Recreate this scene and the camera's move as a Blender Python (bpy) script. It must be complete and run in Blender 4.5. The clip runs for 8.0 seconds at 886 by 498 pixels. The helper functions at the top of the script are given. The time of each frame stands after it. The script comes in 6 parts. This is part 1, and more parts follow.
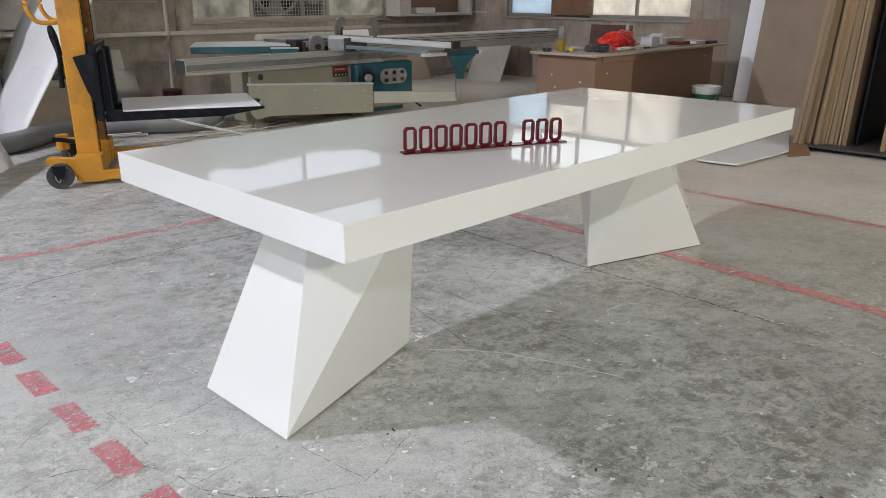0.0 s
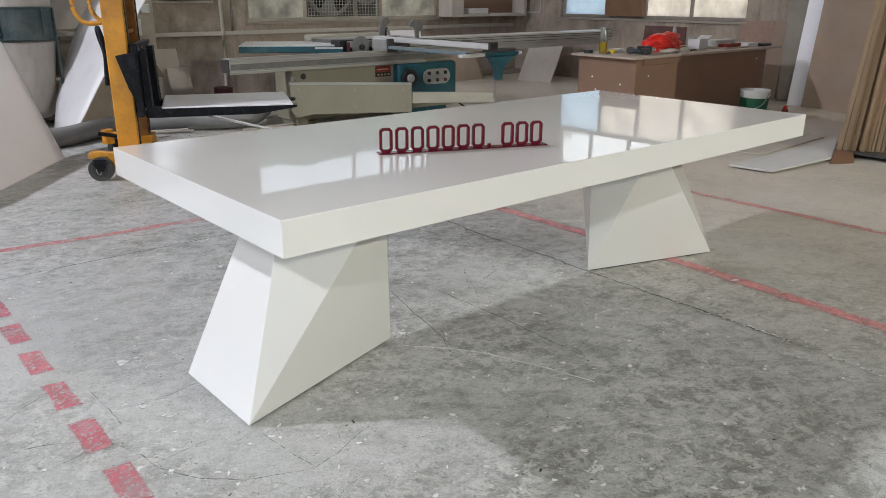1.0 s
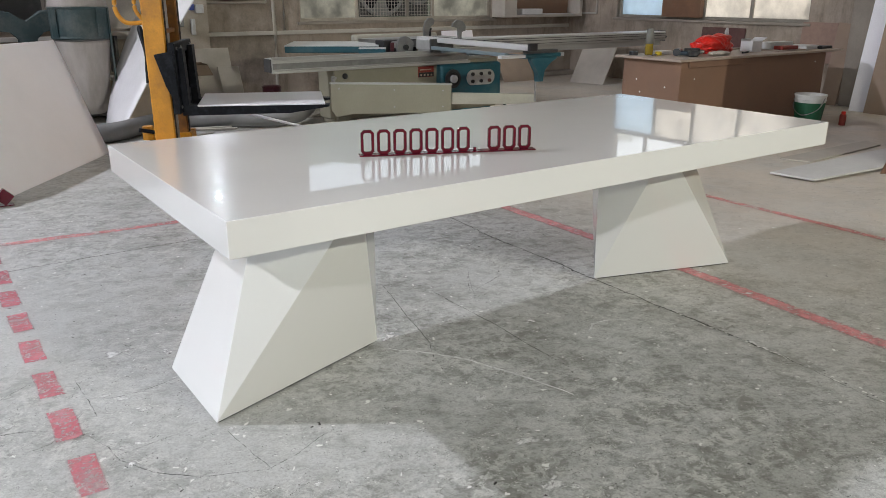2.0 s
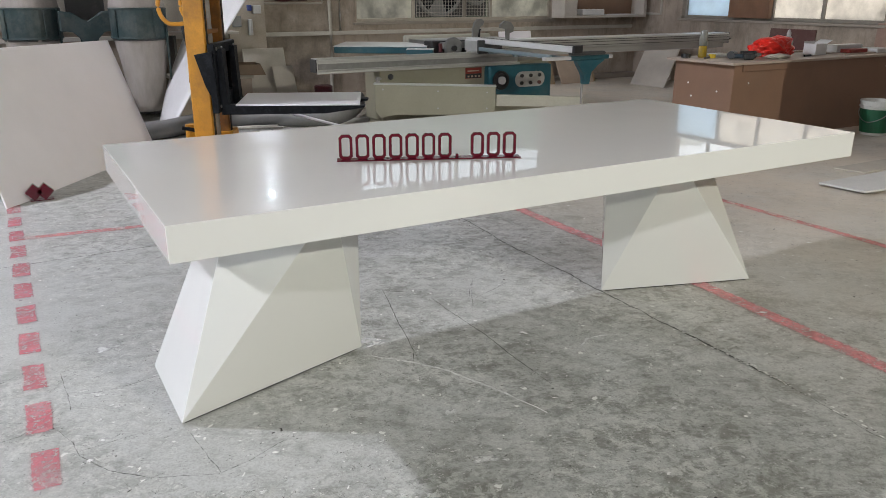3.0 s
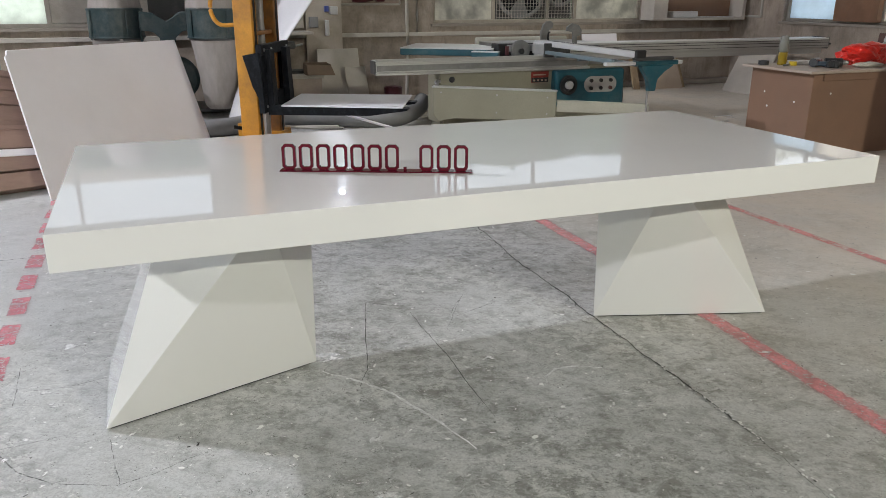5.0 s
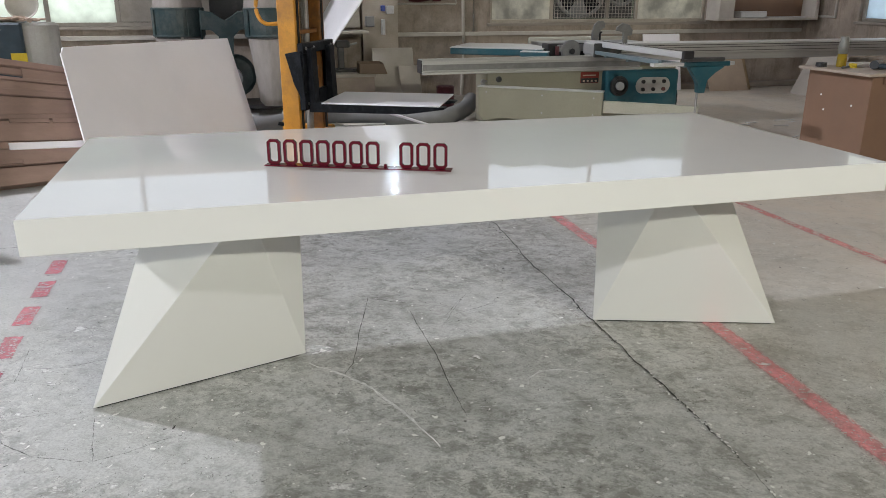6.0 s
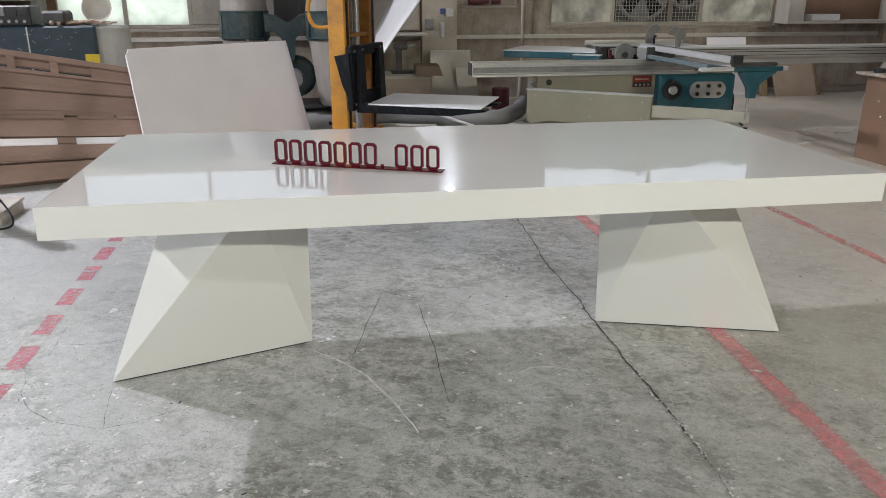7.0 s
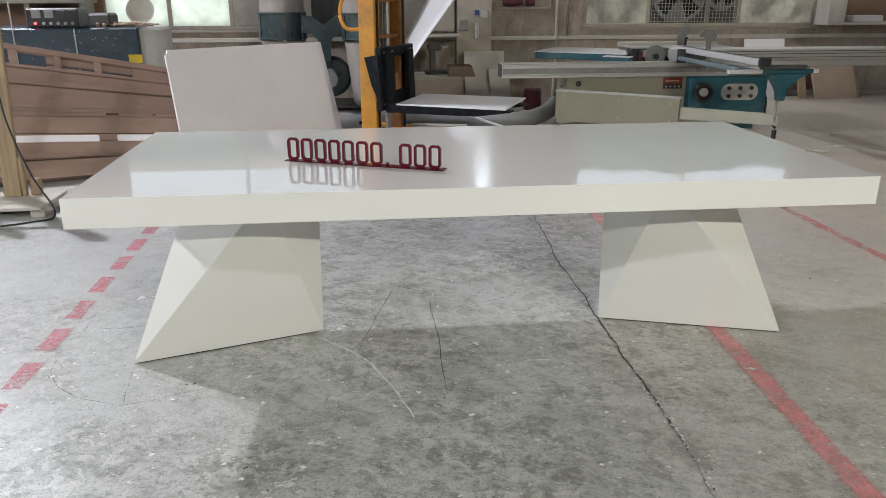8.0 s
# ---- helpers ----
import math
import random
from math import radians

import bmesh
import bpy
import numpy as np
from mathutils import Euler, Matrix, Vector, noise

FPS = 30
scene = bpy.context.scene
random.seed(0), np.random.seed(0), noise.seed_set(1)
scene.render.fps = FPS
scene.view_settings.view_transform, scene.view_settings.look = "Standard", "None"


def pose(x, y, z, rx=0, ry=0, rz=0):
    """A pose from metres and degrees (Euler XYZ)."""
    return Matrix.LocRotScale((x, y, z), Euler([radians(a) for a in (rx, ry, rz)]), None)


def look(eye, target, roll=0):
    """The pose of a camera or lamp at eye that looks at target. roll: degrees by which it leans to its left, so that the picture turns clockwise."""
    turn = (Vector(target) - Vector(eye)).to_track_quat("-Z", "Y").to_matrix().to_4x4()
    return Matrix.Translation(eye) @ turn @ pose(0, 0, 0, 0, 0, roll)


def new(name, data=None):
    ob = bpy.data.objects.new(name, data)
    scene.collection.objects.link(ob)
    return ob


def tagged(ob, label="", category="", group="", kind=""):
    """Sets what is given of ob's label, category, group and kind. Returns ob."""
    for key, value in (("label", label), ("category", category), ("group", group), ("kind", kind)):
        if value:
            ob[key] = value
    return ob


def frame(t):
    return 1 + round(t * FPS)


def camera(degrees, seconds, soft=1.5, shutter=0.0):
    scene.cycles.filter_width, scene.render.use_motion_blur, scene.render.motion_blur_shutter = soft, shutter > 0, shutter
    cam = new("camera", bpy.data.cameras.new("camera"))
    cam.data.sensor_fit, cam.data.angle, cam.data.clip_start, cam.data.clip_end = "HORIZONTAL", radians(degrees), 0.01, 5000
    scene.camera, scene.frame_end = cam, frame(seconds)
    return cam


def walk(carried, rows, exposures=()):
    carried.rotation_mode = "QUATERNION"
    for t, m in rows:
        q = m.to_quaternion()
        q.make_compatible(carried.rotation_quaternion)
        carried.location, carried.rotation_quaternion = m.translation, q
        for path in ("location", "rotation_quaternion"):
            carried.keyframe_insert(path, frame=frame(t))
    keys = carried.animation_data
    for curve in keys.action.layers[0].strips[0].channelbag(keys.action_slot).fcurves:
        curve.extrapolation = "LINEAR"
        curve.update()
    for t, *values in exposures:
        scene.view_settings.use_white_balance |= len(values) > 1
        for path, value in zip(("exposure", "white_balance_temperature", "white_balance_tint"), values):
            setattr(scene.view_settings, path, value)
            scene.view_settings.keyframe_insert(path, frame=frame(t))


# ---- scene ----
cam = camera(60.4, 8.0, soft=0.6)
PATH = [
    (0, (-1.053, -1.347, 1.266), (0.307, -0.024, 0.633), 0.2),
    (0.5, (-0.965, -1.442, 1.267), (0.336, -0.062, 0.633), 0.2),
    (1, (-0.854, -1.603, 1.282), (0.379, -0.162, 0.648), 0.2),
    (1.5, (-0.743, -1.688, 1.284), (0.428, -0.196, 0.65), 0.2),
    (3, (-0.289, -1.879, 1.299), (0.649, -0.231, 0.663), 0.1),
    (3.5, (-0.164, -1.903, 1.301), (0.705, -0.217, 0.665), 0.0),
    (4, (-0.013, -1.906, 1.303), (0.791, -0.19, 0.666), -0.0),
    (5.5, (0.414, -2.029, 1.317), (1.019, -0.232, 0.681), 0.2),
    (6, (0.565, -2.082, 1.31), (1.067, -0.253, 0.673), 0.1),
    (6.5, (0.695, -2.149, 1.326), (1.089, -0.295, 0.69), 0.0),
    (7, (0.814, -2.265, 1.341), (1.127, -0.394, 0.705), 0.0),
    (7.5, (0.907, -2.359, 1.356), (1.153, -0.478, 0.721), -0.1),
    (8, (0.944, -2.409, 1.364), (1.147, -0.524, 0.728), -0.1),
]
walk(cam, [(t, look(eye, target, roll)) for t, eye, target, roll in PATH])

# ---- light: daylight through the windows and three high-bay lamps ----
world = bpy.data.worlds.new("sky")
scene.world = world
world.use_nodes = True
wn = world.node_tree.nodes
sky = wn.new("ShaderNodeTexSky")
sky.sky_type = "NISHITA"
sky.sun_disc = False
sky.sun_elevation, sky.sun_rotation = radians(50), radians(200)
sky.air_density, sky.dust_density, sky.ozone_density = 1.0, 6.0, 1.0
hazy = wn.new("ShaderNodeHueSaturation")
hazy.inputs["Saturation"].default_value = 0.28
world.node_tree.links.new(sky.outputs["Color"], hazy.inputs["Color"])
world.node_tree.links.new(hazy.outputs["Color"], wn["Background"].inputs["Color"])
wn["Background"].inputs["Strength"].default_value = 0.15
scene.view_settings.exposure = 0.93

# lamp: place, watts, colour, width of the glowing disc
LAMPS = [
    ((4.4, -7.2, 3.8), 370, (0.995, 0.985, 0.845), 0.20),
    ((-4.8, -5.35, 4.75), 240, (0.96, 0.965, 1.0), 0.28),
    ((-3.95, 5.70, 5.48), 540, (0.89, 0.90, 1.0), 0.32),
]
CEILING = 6.4
# added area lamp in place of daylight in the opening of the east window
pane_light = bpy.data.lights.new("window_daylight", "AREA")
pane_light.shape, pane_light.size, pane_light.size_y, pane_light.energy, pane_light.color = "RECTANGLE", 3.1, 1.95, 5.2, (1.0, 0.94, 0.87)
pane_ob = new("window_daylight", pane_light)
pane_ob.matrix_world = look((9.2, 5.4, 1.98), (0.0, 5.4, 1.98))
# added area lamp in place of daylight behind the north window's frosted lower panes
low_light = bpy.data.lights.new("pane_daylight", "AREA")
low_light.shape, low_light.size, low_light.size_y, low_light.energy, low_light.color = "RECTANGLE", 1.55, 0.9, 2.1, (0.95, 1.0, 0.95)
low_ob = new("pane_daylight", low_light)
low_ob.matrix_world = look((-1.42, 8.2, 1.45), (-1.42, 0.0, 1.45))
# the small floodlight high on the north wall
flood_data = bpy.data.lights.new("floodlight_beam", "AREA")
flood_data.shape, flood_data.size, flood_data.energy, flood_data.color = "DISK", 0.06, 2.4, (0.80, 0.90, 1.0)
flood_ob = new("floodlight_beam", flood_data)
flood_ob.matrix_world = look((2.6, 7.80, 2.75), (0.4, 1.2, 0.2))
# added area lamp outside, in place of open sky through the large north window
sky_lamp = bpy.data.lights.new("sky_daylight", "AREA")
sky_lamp.shape, sky_lamp.size, sky_lamp.size_y, sky_lamp.energy, sky_lamp.color = "RECTANGLE", 6.0, 3.0, 90, (0.97, 0.98, 1.0)
sky_lamp_ob = new("sky_daylight", sky_lamp)
sky_lamp_ob.matrix_world = look((6.6, 12.0, 7.2), (0.8, 3.6, 0.3))
# added area lamp for daylight from the west; its unseen gateway is assumed
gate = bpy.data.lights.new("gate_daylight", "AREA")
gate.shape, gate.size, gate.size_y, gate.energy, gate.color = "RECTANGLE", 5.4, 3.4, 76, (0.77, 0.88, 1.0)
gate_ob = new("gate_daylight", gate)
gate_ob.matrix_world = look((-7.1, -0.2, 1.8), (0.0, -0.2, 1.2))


# ---- materials ----
def material(name, colour, rough=0.5, metal=0.0, spread=0.12, scale=6.0, fine=90.0, bump=0.15, other=None, dirt=0.0, dirt_colour=(0.25, 0.2, 0.15), coat=0.0, stretch=(1, 1, 1), per_object=0.0, grain=0.25):
    """A surface with cloudy colour change, fine grain and relief, and rubbed-in dirt."""
    m = bpy.data.materials.new(name)
    m.use_nodes = True
    nt = m.node_tree
    b = nt.nodes["Principled BSDF"]
    L = nt.links.new
    co = nt.nodes.new("ShaderNodeTexCoord")
    mp = nt.nodes.new("ShaderNodeMapping")
    mp.inputs["Scale"].default_value = stretch
    L(co.outputs["Object"], mp.inputs["Vector"])

    def tex(sc, detail, rough_=0.6):
        n = nt.nodes.new("ShaderNodeTexNoise")
        n.inputs["Scale"].default_value, n.inputs["Detail"].default_value, n.inputs["Roughness"].default_value = sc, detail, rough_
        L(mp.outputs["Vector"], n.inputs["Vector"])
        return n

    def ramp(src, a, c):
        r = nt.nodes.new("ShaderNodeMapRange")
        r.inputs["From Min"].default_value, r.inputs["From Max"].default_value = a, c
        L(src, r.inputs["Value"])
        return r.outputs["Result"]

    def mix(f, a, c):
        x = nt.nodes.new("ShaderNodeMix")
        x.data_type = "RGBA"
        for sock, v in ((x.inputs[0], f), (x.inputs[6], a), (x.inputs[7], c)):
            if isinstance(v, (int, float)):
                sock.default_value = v
            elif isinstance(v, tuple):
                sock.default_value = (*v[:3], 1)
            else:
                L(v, sock)
        return x.outputs[2]

    big, small = tex(scale, 4), tex(fine, 3)
    lo = tuple(max(0, c * (1 - spread)) for c in colour)
    hi = tuple(min(1, c * (1 + spread)) for c in (other or colour))
    col = mix(ramp(big.outputs["Fac"], 0.3, 0.7), lo, hi)
    col = mix(ramp(small.outputs["Fac"], 0.35, 1.2), col, tuple(c * (1 - grain) for c in colour))
    if dirt:
        d = tex(scale * 0.55, 8, 0.75)
        f = nt.nodes.new("ShaderNodeMath")
        f.operation = "MULTIPLY"
        L(ramp(d.outputs["Fac"], 0.48, 0.72), f.inputs[0])
        f.inputs[1].default_value = dirt
        col = mix(f.outputs[0], col, dirt_colour)
    if per_object:
        oi = nt.nodes.new("ShaderNodeObjectInfo")
        hsv = nt.nodes.new("ShaderNodeHueSaturation")
        L(ramp(oi.outputs["Random"], -1 / per_object * 0.5 + 0.5, 1 / per_object * 0.5 + 0.5), hsv.inputs["Value"])
        r = nt.nodes.new("ShaderNodeMapRange")
        r.inputs["To Min"].default_value, r.inputs["To Max"].default_value = 1 - per_object, 1 + per_object
        L(oi.outputs["Random"], r.inputs["Value"])
        L(r.outputs["Result"], hsv.inputs["Value"])
        L(col, hsv.inputs["Color"])
        col = hsv.outputs["Color"]
    L(col, b.inputs["Base Color"])
    rr = nt.nodes.new("ShaderNodeMapRange")
    rr.inputs["To Min"].default_value, rr.inputs["To Max"].default_value = max(0.02, rough * 0.8), min(1, rough * 1.2)
    L(big.outputs["Fac"], rr.inputs["Value"])
    L(rr.outputs["Result"], b.inputs["Roughness"])
    b.inputs["Metallic"].default_value = metal
    b.inputs["Coat Weight"].default_value = coat
    if bump:
        bp = nt.nodes.new("ShaderNodeBump")
        bp.inputs["Strength"].default_value, bp.inputs["Distance"].default_value = bump, 0.004
        L(small.outputs["Fac"], bp.inputs["Height"])
        L(bp.outputs["Normal"], b.inputs["Normal"])
    return m


def nodes_of(m):
    return m.node_tree.nodes, m.node_tree.links.new, m.node_tree.nodes["Principled BSDF"]


white_stone = material("polished_white_stone", (0.785, 0.785, 0.765), 0.21, spread=0.01, scale=2.0, fine=300, bump=0.0, grain=0.0)
white_stone.node_tree.nodes["Principled BSDF"].inputs["Specular IOR Level"].default_value = 0.16
white_stone.node_tree.nodes["Principled BSDF"].inputs["Coat Weight"].default_value = 1.0
white_stone.node_tree.nodes["Principled BSDF"].inputs["Coat Roughness"].default_value = 0.003
white_stone.node_tree.nodes["Principled BSDF"].inputs["Coat IOR"].default_value = 1.66
n, L, b = nodes_of(white_stone)
# faint polishing waves in the gloss
co, mp, tx, bp = n.new("ShaderNodeTexCoord"), n.new("ShaderNodeMapping"), n.new("ShaderNodeTexNoise"), n.new("ShaderNodeBump")
mp.inputs["Scale"].default_value, mp.inputs["Rotation"].default_value = (13.0, 4.0, 4.0), (0, 0, 0.2)
tx.inputs["Scale"].default_value, tx.inputs["Detail"].default_value = 2.2, 4
L(co.outputs["Object"], mp.inputs["Vector"])
L(mp.outputs["Vector"], tx.inputs["Vector"])
L(tx.outputs["Fac"], bp.inputs["Height"])
bp.inputs["Strength"].default_value, bp.inputs["Distance"].default_value = 0.012, 0.0008
L(bp.outputs["Normal"], b.inputs["Coat Normal"])
sc_map, sc_tx, sc_bp = n.new("ShaderNodeMapping"), n.new("ShaderNodeTexNoise"), n.new("ShaderNodeBump")
sc_map.inputs["Scale"].default_value, sc_map.inputs["Rotation"].default_value = (2.2, 70.0, 1.0), (0, 0, 0.12)
sc_tx.inputs["Scale"].default_value, sc_tx.inputs["Detail"].default_value, sc_tx.inputs["Distortion"].default_value = 2.0, 5, 0.6
L(co.outputs["Object"], sc_map.inputs["Vector"])
L(sc_map.outputs["Vector"], sc_tx.inputs["Vector"])
L(sc_tx.outputs["Fac"], sc_bp.inputs["Height"])
sc_bp.inputs["Strength"].default_value, sc_bp.inputs["Distance"].default_value = 0.12, 0.0012
L(sc_bp.outputs["Normal"], b.inputs["Normal"])
red_acrylic = material("dark_red_acrylic", (0.10, 0.006, 0.016), 0.12, spread=0.1, bump=0.0)
saw_cream = material("cream_machine_paint", (0.268, 0.252, 0.188), 0.42, spread=0.08, scale=3, bump=0.05, dirt=0.35, dirt_colour=(0.24, 0.22, 0.16))
saw_teal = material("teal_machine_paint", (0.012, 0.085, 0.115), 0.4, spread=0.15, scale=4, bump=0.05, dirt=0.3, dirt_colour=(0.2, 0.22, 0.2))
teal_dark = material("dusty_dark_teal_paint", (0.018, 0.04, 0.043), 0.55, spread=0.3, scale=6, bump=0.1, dirt=0.75, dirt_colour=(0.10, 0.105, 0.095))
navy_box = material("scuffed_navy_steel", (0.012, 0.03, 0.045), 0.45, spread=0.25, scale=9, bump=0.1, dirt=0.22, dirt_colour=(0.12, 0.13, 0.14))
alu = material("dull_aluminium", (0.50, 0.50, 0.485), 0.36, 0.45, spread=0.1, scale=3, fine=200, bump=0.05, stretch=(0.3, 6, 6), dirt=0.15, dirt_colour=(0.35, 0.33, 0.28))
steel = material("worn_steel", (0.4, 0.4, 0.4), 0.35, 0.9, spread=0.15, scale=10, bump=0.05, dirt=0.3)
yellow = material("lift_yellow_paint", (0.56, 0.25, 0.018), 0.4, spread=0.15, scale=7, bump=0.05, dirt=0.6, dirt_colour=(0.22, 0.10, 0.03))
black_steel = material("chipped_black_paint", (0.007, 0.008, 0.011), 0.5, spread=0.3, scale=30, bump=0.2, dirt=0.5, dirt_colour=(0.04, 0.045, 0.055))
black_steel.node_tree.nodes["Principled BSDF"].inputs["Specular IOR Level"].default_value = 0.15
rubber = material("grey_rubber", (0.05, 0.05, 0.05), 0.75, spread=0.2, scale=12, dirt=0.5, dirt_colour=(0.16, 0.15, 0.14))
black_plastic = material("black_plastic", (0.02, 0.02, 0.022), 0.35, spread=0.2)
board_white = material("white_solid_surface_board", (0.90, 0.865, 0.905), 0.42, spread=0.03, scale=2.5, fine=160, bump=0.02, grain=0.04, dirt=0.03, dirt_colour=(0.55, 0.52, 0.48))
panel_white = material("dull_white_panel", (0.68, 0.67, 0.68), 0.45, spread=0.06, scale=2, bump=0.02, dirt=0.3, dirt_colour=(0.4, 0.39, 0.38))
sheet_white = material("white_acrylic_sheet", (0.86, 0.85, 0.90), 0.3, spread=0.03, scale=2, bump=0.02, dirt=0.08, dirt_colour=(0.5, 0.5, 0.5))
board_tan = material("tan_dusty_board", (0.47, 0.37, 0.28), 0.7, spread=0.1, scale=4, bump=0.1, dirt=0.4, dirt_colour=(0.36, 0.28, 0.2))
board_grey = material("pale_dusty_board", (0.52, 0.48, 0.425), 0.7, spread=0.1, scale=4, bump=0.1, dirt=0.4, dirt_colour=(0.32, 0.28, 0.24))
mdf = material("brown_mdf", (0.235, 0.138, 0.09), 0.62, spread=0.1, scale=3, fine=220, bump=0.08, dirt=0.3, dirt_colour=(0.23, 0.165, 0.125))
mdf_edge = material("tan_board_edge", (0.285, 0.20, 0.12), 0.75, spread=0.15, scale=10, fine=200, bump=0.3, per_object=0.22, dirt=0.25, dirt_colour=(0.2, 0.13, 0.07), stretch=(1, 1, 0.15))
mdf_dusty = material("dusty_grey_mdf", (0.33, 0.24, 0.18), 0.7, spread=0.12, scale=3, fine=200, bump=0.08, dirt=0.5, dirt_colour=(0.33, 0.28, 0.24))
fence_alu = material("bright_aluminium", (0.72, 0.72, 0.72), 0.34, 0.35, spread=0.08, scale=3, fine=200, bump=0.04, stretch=(6, 0.3, 6), dirt=0.1, dirt_colour=(0.45, 0.43, 0.4))
pale_cream = material("pale_cream_machine_paint", (0.42, 0.405, 0.335), 0.45, spread=0.08, scale=4, bump=0.05, dirt=0.35, dirt_colour=(0.28, 0.25, 0.19))
stop_grey = material("grey_cast_metal", (0.22, 0.22, 0.218), 0.4, 0.4, spread=0.2, scale=12, bump=0.05, dirt=0.4, dirt_colour=(0.2, 0.19, 0.17))
# greasy lift yellow, darkened: shade inside the mast is put into this colour
shaded_yellow = material("shaded_greasy_yellow", (0.26, 0.105, 0.02), 0.5, spread=0.3, scale=12, bump=0.1, dirt=0.7, dirt_colour=(0.08, 0.05, 0.03))
pale_blue = material("blue_grey_frame_paint", (0.15, 0.20, 0.225), 0.4, spread=0.12, scale=6, bump=0.05, dirt=0.3, dirt_colour=(0.3, 0.3, 0.28))
frame_beige = material("pale_window_frame", (0.46, 0.41, 0.34), 0.6, spread=0.15, scale=4, dirt=0.6, dirt_colour=(0.22, 0.19, 0.15))
desk_top = material("worn_laminate_top", (0.42, 0.34, 0.28), 0.5, spread=0.12, scale=5, bump=0.05, dirt=0.4, dirt_colour=(0.3, 0.24, 0.2))
crate_wood = material("pinkish_plywood", (0.31, 0.205, 0.165), 0.65, spread=0.12, scale=3, fine=70, bump=0.2, stretch=(0.35, 6, 6), dirt=0.3, dirt_colour=(0.2, 0.13, 0.1), per_object=0.16)
pole_wood = material("rough_pine", (0.36, 0.265, 0.16), 0.75, spread=0.25, scale=5, fine=60, bump=0.3, stretch=(6, 6, 0.5), dirt=0.4, dirt_colour=(0.2, 0.12, 0.06))
card = material("brown_cardboard", (0.21, 0.15, 0.105), 0.8, spread=0.1, bump=0.1, dirt=0.2)
paper = material("white_paper", (0.68, 0.67, 0.66), 0.7, spread=0.05, dirt=0.15, dirt_colour=(0.5, 0.48, 0.45))
bag_cloth = material("dusty_filter_cloth", (0.31, 0.28, 0.26), 0.9, spread=0.2, scale=4, fine=150, bump=0.3, dirt=0.6, dirt_colour=(0.24, 0.205, 0.18), stretch=(2, 2, 0.6))
duct_grey = material("grey_duct", (0.22, 0.22, 0.22), 0.55, spread=0.1, dirt=0.4, dirt_colour=(0.3, 0.27, 0.24))
maroon = material("faded_maroon_board", (0.11, 0.045, 0.04), 0.6, spread=0.1, dirt=0.3)
drum_red = material("rusty_red_drum", (0.085, 0.011, 0.02), 0.5, spread=0.25, dirt=0.5, dirt_colour=(0.1, 0.05, 0.04))
red_bag_m = material("red_plastic_film", (0.75, 0.03, 0.02), 0.3, spread=0.15, scale=14, bump=0.1)
green_paint = material("green_label", (0.015, 0.11, 0.05), 0.5, spread=0.1)
bucket_white = material("white_bucket_plastic", (0.66, 0.66, 0.62), 0.45, spread=0.05, dirt=0.3, dirt_colour=(0.45, 0.42, 0.38))
yellow_plastic = material("yellow_plastic", (0.55, 0.40, 0.02), 0.4, spread=0.1)
yellow_liquid = material("amber_liquid", (0.25, 0.17, 0.015), 0.1, spread=0.1, bump=0)
bottle_grey = material("smoky_plastic", (0.2, 0.2, 0.18), 0.2, spread=0.1, bump=0)
clear_grey = material("cloudy_plastic", (0.36, 0.35, 0.32), 0.55, spread=0.1, bump=0)
conduit = material("pale_conduit", (0.5, 0.47, 0.42), 0.6, spread=0.1, dirt=0.45, dirt_colour=(0.33, 0.29, 0.24))
socket_white = material("off_white_plastic", (0.55, 0.55, 0.54), 0.45, dirt=0.25)
blue_plastic = material("blue_plastic", (0.05, 0.08, 0.3), 0.4)
red_sign = material("red_plate", (0.24, 0.03, 0.02), 0.4, spread=0.1)
window_frame_m = material("grimy_window_frame", (0.3, 0.27, 0.23), 0.55, spread=0.15, dirt=0.5, dirt_colour=(0.16, 0.14, 0.12))
fan_dark = material("dark_fan_steel", (0.05, 0.05, 0.05), 0.5, spread=0.2, dirt=0.4, dirt_colour=(0.2, 0.18, 0.16))
brown_panel = material("brown_window_board", (0.22, 0.115, 0.065), 0.6, spread=0.15, dirt=0.3)
leaf = material("leaves", (0.12, 0.145, 0.10), 0.5, spread=0.4, scale=3)
roof_m = material("pale_roof_sheet", (0.33, 0.33, 0.33), 0.6, spread=0.08, scale=0.6)
concrete_bar = material("raw_concrete", (0.34, 0.30, 0.255), 0.85, spread=0.15, scale=3, bump=0.3, dirt=0.4, dirt_colour=(0.18, 0.17, 0.15))
dark_crack = material("dark_joint_dirt", (0.045, 0.042, 0.037), 0.9, spread=0.3)
fleck_white = material("dried_white_paint", (0.80, 0.80, 0.77), 0.6, spread=0.08)
fleck_dark = material("dark_grit", (0.035, 0.03, 0.028), 0.7, spread=0.3)


